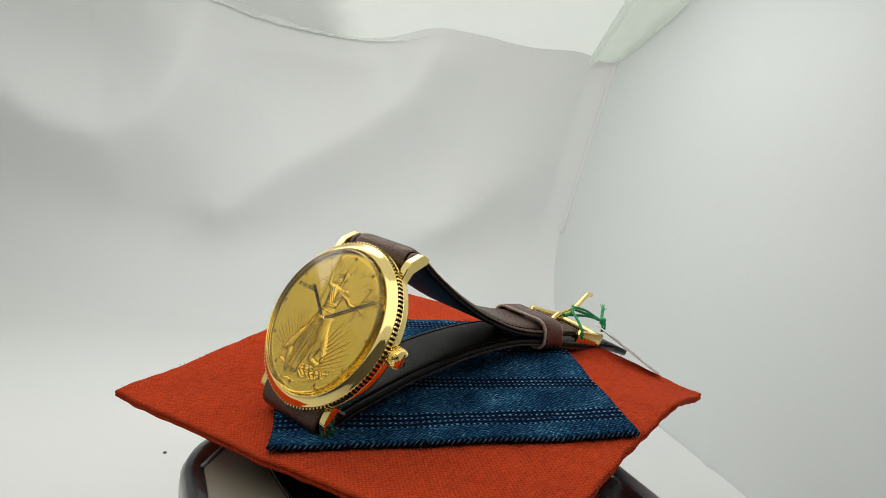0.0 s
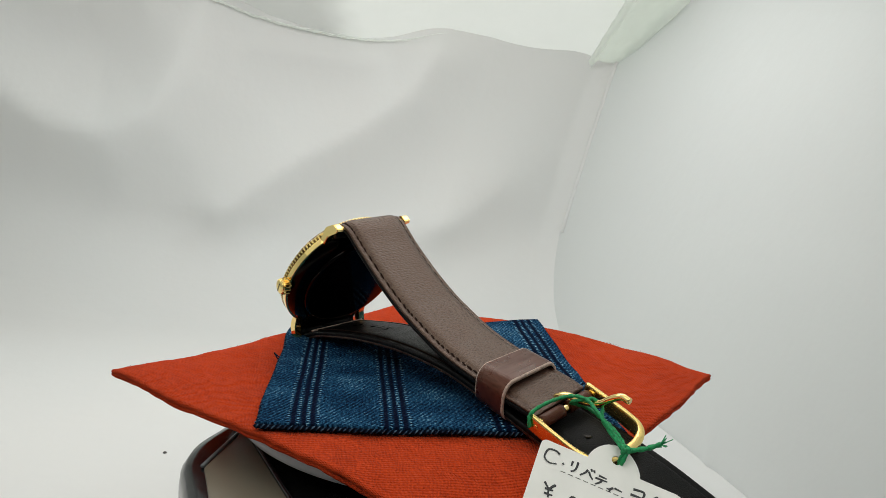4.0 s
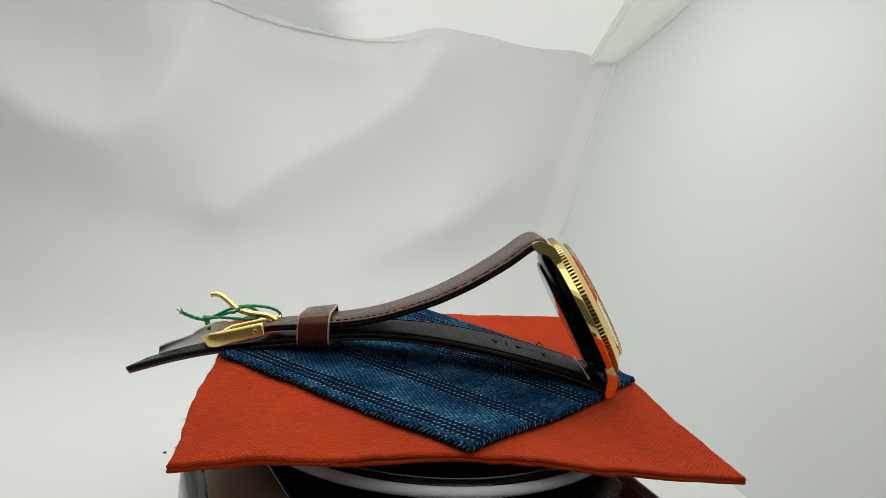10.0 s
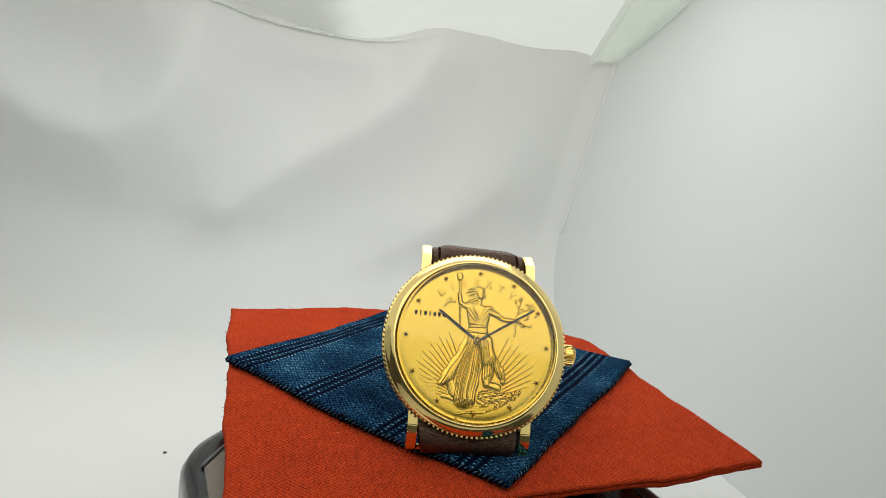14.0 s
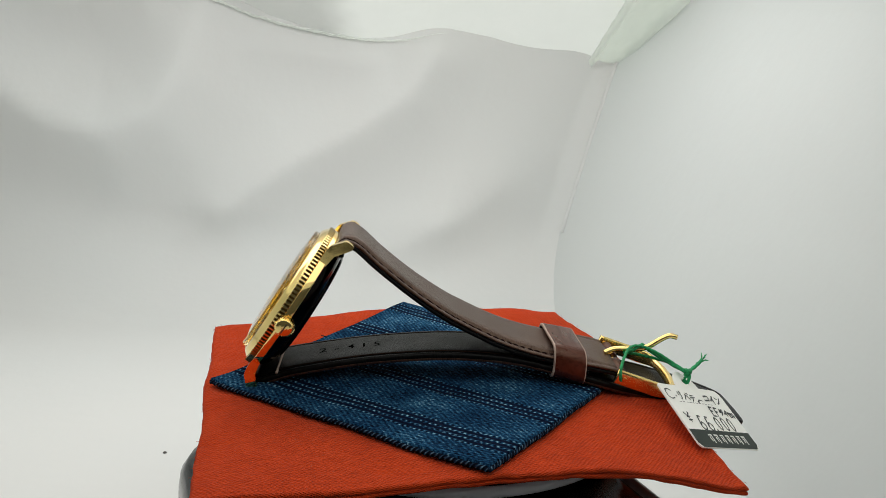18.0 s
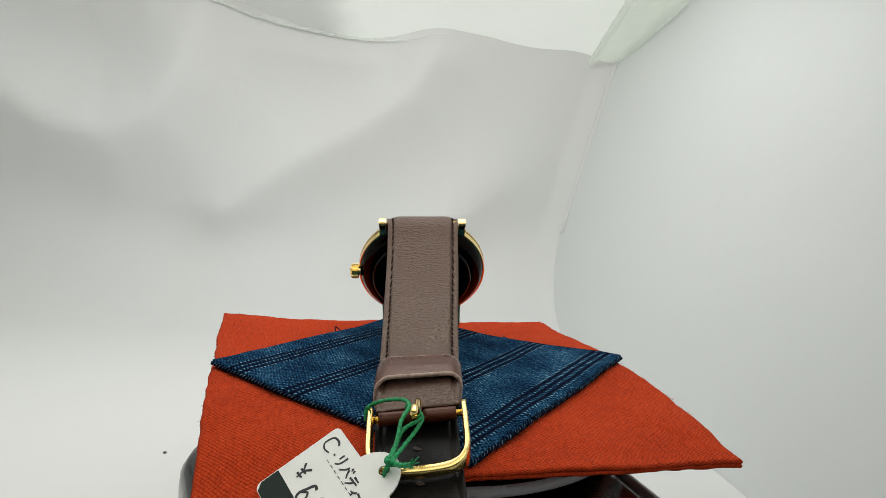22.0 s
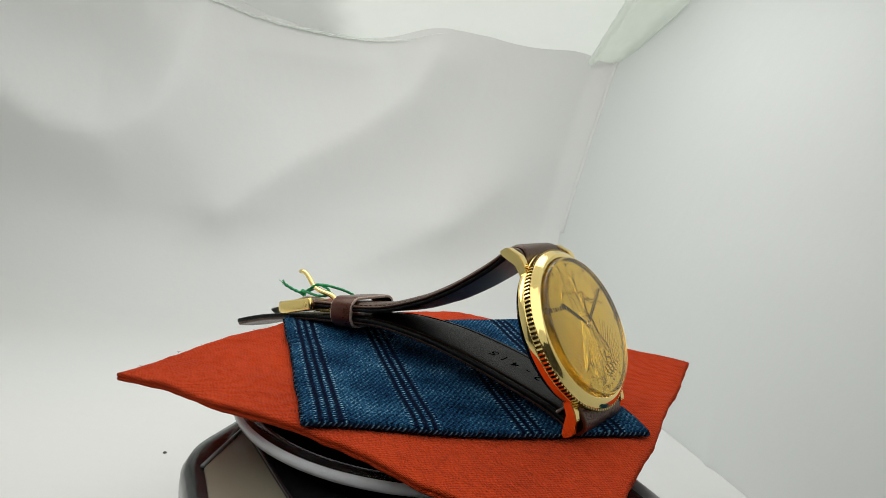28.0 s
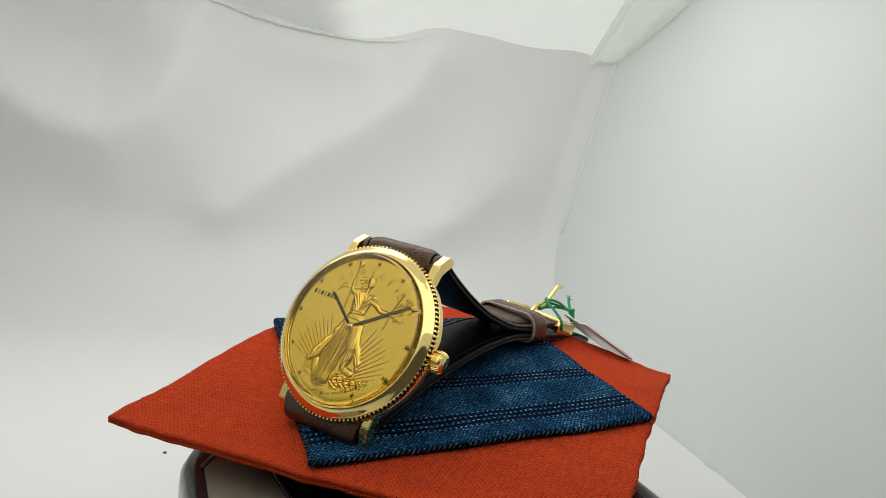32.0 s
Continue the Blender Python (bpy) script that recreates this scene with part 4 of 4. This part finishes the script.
def strap_layer(path, width, lo, hi, n=140, m=44, tip=False, pad=0.0):
    """A leather layer: path offset between lo and hi mm along its normal; width is a function of 0..1."""
    pts = smooth_path([(s, 0, z) for s, z in path], n)
    prof = [math.copysign(1 - (1 - abs(-1 + 2 * k / m)) ** 1.35, -1 + 2 * k / m) for k in range(m + 1)]
    bm = bmesh.new()
    uvl = bm.loops.layers.uv.verify()
    rows, ln = [], 0.0
    for k, p in enumerate(pts):
        t = (pts[min(k + 1, n - 1)] - pts[max(k - 1, 0)]).normalized()
        nrm = Vector((-t.z, 0, t.x))
        if k:
            ln += (p - pts[k - 1]).length
        f = k / (n - 1)
        w = width(f) / 2
        if tip:
            rest = (1 - f) * 112
            if rest < 8.5:
                w *= max(0.12, math.sqrt(max(0.0, 1 - (1 - rest / 8.5) ** 2.2)))
        off, roll = lean_at(p.x, 4.0 if path is UPPER else 0.0)
        row = []
        puff = pad * min(1.0, max(0.0, (f - 0.10) / 0.12)) * min(1.0, max(0.04, (0.90 - f) / 0.12))
        for side in (1, -1):
            seq = prof if side == 1 else prof[::-1]
            for q in seq:
                l = q * w
                inset = w - abs(l)
                rnd_ = (hi - lo) * 0.30 * max(0.0, 1 - inset / 0.35) ** 2
                h = hi - rnd_ if side == 1 else lo + rnd_
                if side == 1 and puff:
                    h -= 0.22 * math.exp(-((inset - 1.35) / 0.28) ** 2)
                    rise = min(1.0, max(0.0, (inset - 1.35) / 2.2))
                    h += puff * math.sqrt(1 - (1 - rise) ** 2)
                c = p + nrm * h
                c.z += l * math.tan(math.radians(roll))
                row.append((sl(c.x, off + l, c.z), l * 0.001, ln * 0.001))
        rows.append(row)
    vs = [[bm.verts.new(r[0] - Vector((0, 0, DISC_TOP))) for r in row] for row in rows]
    c = len(vs[0])
    for k in range(n - 1):
        for i in range(c):
            j = (i + 1) % c
            f = bm.faces.new((vs[k][i], vs[k][j], vs[k + 1][j], vs[k + 1][i]))
            for lp, (a, b) in zip(f.loops, ((k, i), (k, j), (k + 1, j), (k + 1, i))):
                lp[uvl].uv = rows[a][b][1:]
    bm.faces.new(vs[0])
    bm.faces.new(vs[-1])
    bmesh.ops.recalc_face_normals(bm, faces=bm.faces)
    return bm


wu = lambda f: 18.75 - 3.85 * f
wl = lambda f: 17.4 - 3.6 * f + 1.2 * max(0.0, 1 - f / 0.2)
upper = part("upper_strap", strap_layer(UPPER, wu, 0.05, 0.70, pad=0.8), BROWN, watch, "grained brown leather strap half")
part("lining", strap_layer(UPPER, lambda f: wu(f) - 0.1, -0.95, 0.03), LINING, upper, "black leather lining")
lower = part("lower_strap", strap_layer(LOWER, lambda f: wl(f) - 0.3, -1.0, -0.1, tip=True), BROWN, watch, "brown leather strap half lined in black")
part("lining", strap_layer(LOWER, lambda f: wl(f) + 0.05, -0.45, 0.8, tip=True, pad=0.2), LINING, lower, "black grained lining with an embossed mark")


def along(path, f, l, h, n=240):
    pts = smooth_path([(s, 0, z) for s, z in path], n)
    k = int(f * (n - 1))
    p = pts[k]
    t = (pts[min(k + 1, n - 1)] - pts[max(k - 1, 0)]).normalized()
    nrm = Vector((-t.z, 0, t.x))
    off, roll = lean_at(p.x, 4.0 if path is UPPER else 0.0)
    c = p + nrm * h
    return sl(c.x, off + l, c.z + l * math.tan(math.radians(roll))) - Vector((0, 0, DISC_TOP))


for side in (-1, 1):
    for k in range(35):
        f = 0.095 + k * 0.0195
        l = side * (wu(f) / 2 - 1.35)
        a, b = along(UPPER, f, l - side * 0.12, 0.56), along(UPPER, f + 0.0140, l + side * 0.12, 0.56)
        mid = (a + b) / 2 + Vector((0, 0, 0.00022))
        part("stitch", tube([a, mid, b], 0.00019, 5, 6), STITCH, upper)
for side in (-1, 1):
    pts = [along(LOWER, 0.16 + 0.03 * k, side * (wl(0.3) / 2 - 1.7), 0.88) for k in range(16)]
    part("seam", tube(pts, 0.00014, 60, 5), STITCH, lower)
# embossed size mark
for k, ch in enumerate("2-415"):
    f = 0.340 + 0.0130 * k
    o, ahead, side = along(LOWER, f, 0, 1.03), along(LOWER, f + 0.03, 0, 1.03), along(LOWER, f, 1, 1.03)
    ex = (ahead - o).normalized()
    ey = (side - o).normalized()
    ez = ex.cross(ey).normalized()
    bm = letter_mesh(ch, 3.6, 0.01, 0.03)
    bm.transform(Matrix.Translation(o) @ Matrix((ex, ey, ez)).transposed().to_4x4() @ Matrix.Diagonal((0.001, 0.001, 0.001, 1)))
    part("embossed_sign", bm, EMBOSS, lower, smooth=False)
part("fold_seam", tube([along(LOWER, 0.268, l, 0.95) for l in (-8.2, -3, 3, 8.2)], 0.00030, 12, 6), RAW_EDGE, lower, "pale cut edge of the turned-over lining")
for f in (0.79, 0.845, 0.90):
    h = lathe([(0, 0.0001), (0.0007, 0.0001), (0.0008, 0.0), (0, 0.0)], 16)
    h.transform(Matrix.Translation(along(LOWER, f, 0, 0.95)))
    part("strap_hole", h, PRINT, lower)


def keeper_mesh():
    """A leather loop round both strap halves."""
    sec = []
    w, top, bot, r = 7.7, -1.25, -7.9, 2.4
    for cx, cz, a0 in ((w - r, top - r, 0), (-w + r, top - r, 90), (-w + r, bot + r, 180), (w - r, bot + r, 270)):
        for k in range(10):
            a = math.radians(a0 + 10 * k)
            sec.append((cx + r * math.cos(a), cz + r * math.sin(a), math.cos(a), math.sin(a)))
    bm = bmesh.new()
    uvl = bm.loops.layers.uv.verify()
    rows = []
    for k, (s, o) in enumerate(((24.8, 0.0), (24.8, 0.52), (24.88, 0.66), (25.1, 0.72), (31.9, 0.72), (32.12, 0.66), (32.2, 0.52), (32.2, 0.0))):
        off, roll = lean_at(s)
        rows.append([bm.verts.new(sl(s, off + x + o * nx, z + o * nz - (s - 25.5) * 0.16 + x * math.tan(math.radians(roll))) - Vector((0, 0, DISC_TOP))) for x, z, nx, nz in sec])
    rows.append(rows[0])
    n = len(sec)
    for k in range(len(rows) - 1):
        for i in range(n):
            j = (i + 1) % n
            f = bm.faces.new((rows[k][i], rows[k][j], rows[k + 1][j], rows[k + 1][i]))
            f.material_index = 0 if k == 3 else (2 if k == 7 else 1)
            for lp, w_ in zip(f.loops, ((i, k), (j, k), (j, k + 1), (i, k + 1))):
                lp[uvl].uv = (w_[0] * 0.001, w_[1] * 0.003)
    bmesh.ops.recalc_face_normals(bm, faces=bm.faces)
    return bm


part("keeper", keeper_mesh(), [BROWN_SMOOTH, RAW_EDGE, LINING], watch, "brown leather keeper loop with pale raw edges")


# buckle, drawn in millimetres from its pin: x along the tail, y across, z up
off, roll = lean_at(41)
BK = Matrix.Translation(sl(40.9, -5.7, -6.3) - Vector((0, 0, DISC_TOP))) @ Matrix((E_S, E_L, Vector((0, 0, 1)))).transposed().to_4x4() @ pose(0, 0, 0, 9.5, 16.5, 0) @ Matrix.Diagonal((0.001, 0.001, 0.001, 1))


def bpart(name, bm, material, parent, label="", smooth=True):
    bm.transform(BK)
    return part(name, bm, material, parent, label, smooth)


def buckle_frame():
    path = smooth_path([(-1.6, 8.3, 0), (4, 8.35, 0), (9.0, 8.2, 0.0), (12.0, 7.2, 0.2), (13.4, 4.4, 0.35), (13.8, 0, 0.4), (13.4, -4.4, 0.35), (12.0, -7.2, 0.2), (9.0, -8.2, 0.0), (4, -8.35, 0), (-1.6, -8.3, 0)], 80)
    bm = bmesh.new()
    rows = []
    for k, p in enumerate(path):
        t = (path[min(k + 1, 79)] - path[max(k - 1, 0)]).normalized()
        side = Vector((t.y, -t.x, 0)).normalized()
        f = abs(k / 79 - 0.5) * 2
        g = max(0.0, min(1.0, (f - 0.25) / 0.25))
        hh, ww = 0.95 + 0.75 * g, 0.85 - 0.30 * g
        row = []
        for i in range(14):
            a = 2 * math.pi * i / 14
            c, s = math.cos(a), math.sin(a)
            e = 0.55
            row.append(bm.verts.new(p + side * ww * math.copysign(abs(c) ** e, c) + Vector((0, 0, hh * math.copysign(abs(s) ** e, s)))))
        rows.append(row)
    for a, b in zip(rows, rows[1:]):
        for i in range(14):
            j = (i + 1) % 14
            bm.faces.new((a[i], a[j], b[j], b[i]))
    bm.faces.new(rows[0])
    bm.faces.new(rows[-1])
    bmesh.ops.recalc_face_normals(bm, faces=bm.faces)
    return bm


buckle = bpart("buckle", buckle_frame(), GOLD_SATIN, watch, "polished gold pin buckle")
for y0, y1 in ((-6.9, -1.0), (1.0, 6.9)):
    bpart("strap_loop", tube([(0, y0, 0), (0, (y0 + y1) / 2, 0), (0, y1, 0)], 1.25, 8, 20), BROWN_SMOOTH, buckle, "glossy brown leather loop round the buckle bar")
bpart("buckle_bar", tube([(0, -8.0, 0), (0, 0, 0), (0, 8.0, 0)], 0.7, 6, 12), GOLD, buckle)
for sy in (-1, 1):
    h = lathe([(0, 0.04), (0.5, 0.04), (0.6, 0), (0, 0)], 18)
    h.transform(pose(0.3, sy * 8.9, 0.0, -90 * sy, 0, 0))
    bpart("rivet", h, GOLD_SATIN, buckle)
prong = [sl(*p) - Vector((0, 0, DISC_TOP)) for p in ((38.6, -5.7, -4.7), (41.0, -5.8, -3.6), (45.5, -6.1, -3.3), (48.5, -6.4, -2.5), (51.0, -6.8, -0.6), (53.0, -7.0, 0.5), (54.8, -7.2, 0.3))]
part("prong", tube(prong, lambda t: 0.00072 - 0.0001 * t, 50, 12), GOLD, buckle, "bent gold buckle tongue")

# ---------------------------------------------------------------- price tag
tag = tagged(empty("price_tag", DISC_TOP), "small white price tag with green thread tied to the buckle", "price tag")
T_TL, T_TR, T_BL = Vector(sl(46.0, -19.2, -6.4)), Vector(sl(66.9, -6.2, -12.9)), Vector(sl(51.8, -31.6, -15.0))
T_X = (T_TR - T_TL).normalized()
T_N = (T_TL - T_BL).cross(T_X).normalized() * -1
if T_N.z < 0:
    T_N = -T_N
T_Y = T_N.cross(T_X).normalized()
T = Matrix.Translation(T_TL - Vector((0, 0, DISC_TOP))) @ Matrix((T_X, T_Y, T_N)).transposed().to_4x4() @ Matrix.Diagonal((0.001, 0.001, 0.001, 1))
TW, TH = 25.4, 16.2


def tpart(name, bm, material, parent=tag, label="", smooth=False):
    bm.transform(T)
    return part(name, bm, material, parent, label, smooth)


def tag_outline():
    pts = []
    for cx, cy, a0 in ((1.3, -TH + 1.3, 180), (TW - 1.3, -TH + 1.3, 270), (TW - 2.2, -2.2, 0)):
        r = 1.3 if cy < -5 else 2.2
        pts += [(cx + r * math.cos(math.radians(a0 + 15 * k)), cy + r * math.sin(math.radians(a0 + 15 * k))) for k in range(7)]
    for k in range(15):
        a = math.pi * k / 14
        pts.append((12.6 + 3.9 * math.cos(a) * (1 + 0.18 * (1 - math.sin(a))), 4.4 * math.sin(a)))
    pts += [(1.0 + 1.0 * math.cos(math.radians(a)), -1.0 + 1.0 * math.sin(math.radians(a))) for a in range(90, 181, 15)]
    return pts


def card_mesh():
    bm = bmesh.new()
    outer = tag_outline()
    hole = [(12.8 + 0.85 * math.cos(2 * math.pi * k / 16), 1.6 + 0.85 * math.sin(2 * math.pi * k / 16)) for k in range(16)]
    for z in (0.0, -0.32):
        ov = [bm.verts.new((x, y, z)) for x, y in outer]
        hv = [bm.verts.new((x, y, z)) for x, y in hole]
        es = [bm.edges.new((q[i], q[(i + 1) % len(q)])) for q in (ov, hv) for i in range(len(q))]
        bmesh.ops.triangle_fill(bm, use_beauty=True, edges=es)
        if z == 0.0:
            first = (ov, hv)
    for a, b in ((first[0], ov), (first[1], hv)):
        n = len(a)
        for i in range(n):
            bm.faces.new((a[i], a[(i + 1) % n], b[(i + 1) % n], b[i]))
    bmesh.ops.recalc_face_normals(bm, faces=bm.faces)
    return bm


card = tpart("card", card_mesh(), CARD, label="white card with hand-written price")
tpart("footer_band", extrude_poly([(0.15, -TH + 4.4), (0.15, -TH + 1.2), (1.3, -TH + 0.1), (TW - 1.3, -TH + 0.1), (TW - 0.15, -TH + 1.2), (TW - 0.15, -TH + 4.4)], 0.01, 0.05), BAND_GREEN, card, "blackish green printed band")


# hand-written signs: each stroke runs through points of a ten by ten field, two digits a point
STROKES = {
    "C": ["98 69 28 14 22 51 92"], "、": ["36 64"], "リ": ["28 24", "79 75 62 30"], "バ": ["47 34 00", "56 73 91", "69 77", "89 97"],
    "テ": ["28 88", "05 96", "55 43 10"], "ィ": ["96 63 22", "64 60"], "ー": ["06 95"], "コ": ["17 98 92", "02 93"], "イ": ["99 56 03", "66 60"],
    "ン": ["18 46", "10 42 98"], "E": ["29 10", "29 99", "25 75", "10 90"], "F": ["29 10", "29 99", "25 75"], "ダ": ["49 26 04", "47 87 64 20", "35 63", "79 88", "99 98"],
    "ヤ": ["06 97 74", "39 51 70"], "ル": ["28 24 00", "69 62 71 95"], "¥": ["19 55", "99 55 50", "25 85", "22 82"],
    "6": ["89 49 25 12 30 70 92 84 55 23"], "0": ["59 27 23 50 82 87 59"], ",": ["53 20"],
}


def sign(ch, x, y, wide, tall, turn=-3, pen=0.17):
    """One sign in mm on the card, about its middle, as flat ink strokes."""
    bm = bmesh.new()
    for stroke in STROKES[ch]:
        pts = [((int(q[0]) / 9 - 0.5) * wide, (int(q[1]) / 9 - 0.5) * tall, 0) for q in stroke.split()]
        tube(pts, lambda t: 1.18 * pen * (1.0 - 0.35 * t), 6 * len(pts), 6, bm)
    bm.transform(pose(x, y, 0.045, 0, 0, turn) @ Matrix.Diagonal((1, 1, 0.2, 1)))
    return tpart("writing", bm, PEN, card)


sign("C", 2.2, -2.8, 2.6, 2.9)
for ch, x, y, w, h in (("、", 4.5, -3.2, 0.9, 0.9), ("リ", 6.3, -2.8, 1.6, 2.2), ("バ", 8.7, -2.9, 2.2, 2.0), ("テ", 11.1, -3.3, 2.0, 2.0), ("ィ", 12.6, -3.8, 1.3, 1.4), ("ー", 14.1, -3.7, 1.3, 0.8)):
    sign(ch, x, y, w, h)
for ch, x, y, w, h in (("コ", 17.2, -2.9, 2.0, 2.0), ("イ", 19.6, -3.1, 1.8, 2.4), ("ン", 22.2, -3.1, 2.2, 2.0)):
    sign(ch, x, y, w, h, pen=0.21)
for ch, x, y, w, h in (("E", 15.7, -6.5, 1.5, 2.4), ("F", 17.7, -6.6, 1.5, 2.4), ("ダ", 19.7, -6.5, 1.6, 1.8), ("イ", 21.4, -6.7, 1.3, 1.6), ("ヤ", 22.8, -6.9, 1.4, 1.5), ("ル", 24.1, -7.1, 1.4, 1.5)):
    sign(ch, x, y, w, h, pen=0.23)
sign("¥", 3.4, -8.7, 2.1, 2.5, 6, 0.19)
for ch, x, y in (("6", 7.3, -9.9), ("6", 10.2, -10.0), (",", 12.2, -11.2), ("0", 14.3, -9.8), ("0", 17.1, -9.8), ("0", 19.9, -9.8)):
    sign(ch, x, y, 1.9 if ch != "," else 0.9, 3.3 if ch != "," else 1.1, -4, 0.22)
for k in range(11):
    x = 4.4 + 1.3 * k
    tpart("dashed_rule", extrude_poly([(x, -4.62), (x + 0.85, -4.62), (x + 0.85, -4.5), (x, -4.5)], 0.01, 0.03), PEN, card)
for k in range(7):
    x = 6.2 + 2.35 * k
    for q in ((x, -13.2, x + 1.5, -12.85), (x + 0.2, -14.6, x + 0.6, -13.4), (x + 1.0, -15.0, x + 1.35, -13.0)):
        tpart("footer_bar", extrude_poly([(q[0], q[1]), (q[2], q[1]), (q[2], q[3]), (q[0], q[3])], 0.055, 0.075), WHITE_PRINT, card)


def thread(pts, r=0.00034, n=70):
    return tube([sl(*p) - Vector((0, 0, DISC_TOP)) for p in pts], r, n, 10, twist=2 * math.pi / 0.0016, lobes=2, bulge=0.22)


part("thread", thread([(56.3, -10.9, -9.8), (56.3, -10.8, -8.3), (56.9, -10.6, -7.2), (54.0, -9.6, -5.4), (50.0, -8.9, -3.2), (46.5, -7.6, -2.1), (43.5, -8.6, -2.2), (41.0, -12.0, -3.6), (39.6, -14.6, -5.6), (39.8, -14.8, -8.0)]), THREAD, tag, "dark green twisted cotton thread")
part("thread", thread([(56.6, -11.2, -9.7), (57.1, -11.2, -8.3), (57.0, -10.4, -7.0), (53.5, -8.2, -5.6), (49.0, -6.2, -5.0), (45.0, -5.2, -4.6), (43.0, -6.8, -4.2), (44.4, -8.0, -3.0), (47.0, -6.6, -2.0), (48.6, -5.6, -3.2), (51.0, -8.6, -4.4), (56.6, -10.7, -7.0)]), THREAD, tag)
part("thread_end", thread([(56.9, -10.5, -7.0), (57.8, -9.6, -6.8), (59.5, -8.6, -6.1), (61.5, -7.4, -4.9)], 0.00040, 30), THREAD, tag)
knot = bmesh.new()
for k in range(3):
    pts = [(57 + 0.6 * math.cos(a + k), -10.5 + 0.6 * math.sin(a + k) * (1 if k != 1 else 0.3), -7.0 + 0.6 * math.sin(a * (1 if k else 0.5) + 2 * k)) for a in (0, 1.3, 2.6, 3.9, 5.2, 6.3)]
    tube([sl(*p) - Vector((0, 0, DISC_TOP)) for p in pts], 0.00036, 24, 8, knot)
part("knot", knot, THREAD, tag)
fray = bmesh.new()
rnd = random.Random(11)
o = Vector((61.4, -7.5, -5.0))
for k in range(14):
    d = Vector((rnd.uniform(0.2, 1.6), rnd.uniform(-0.9, 1.1), rnd.uniform(-0.2, 1.6)))
    tube([sl(*(o + d * f)) - Vector((0, 0, DISC_TOP)) for f in (0, 0.5, 1)], 0.00009, 6, 5, fray)
part("frayed_tip", fray, THREAD, tag)

# ---------------------------------------------------------------- what turns
TURN = [
    -0.00, -11.62, -23.01, -34.33, -45.68, -57.02, -68.42, -79.95, -91.60, -103.22, -114.71, -126.07, -137.34, -148.62,
    -159.93, -171.28, -182.52, -193.49, -204.33, -215.02, -225.64, -236.16, -246.66, -257.28, -268.06, -278.76, -289.18,
    -299.32, -309.66, -320.34, -331.43, -342.74, -354.42, -366.23, -377.99, -389.60, -401.03, -412.44, -423.97, -435.49,
    -446.99, -458.39, -469.71, -481.04, -492.36, -503.56, -514.65, -525.81, -537.03, -548.21, -559.21, -569.95, -580.51,
    -591.00, -601.56, -612.22, -622.96, -633.72, -644.39, -654.89, -665.18, -675.60, -686.37, -697.50, -708.97
]


def motions():
    for thing, z in ((disc, DISC_TOP - FLOOR), (coaster, DISC_TOP), (watch, DISC_TOP), (tag, DISC_TOP)):
        walk(thing, [(0.5 * k, pose(0, 0, z, 0, 0, a)) for k, a in enumerate(TURN)])


motions()
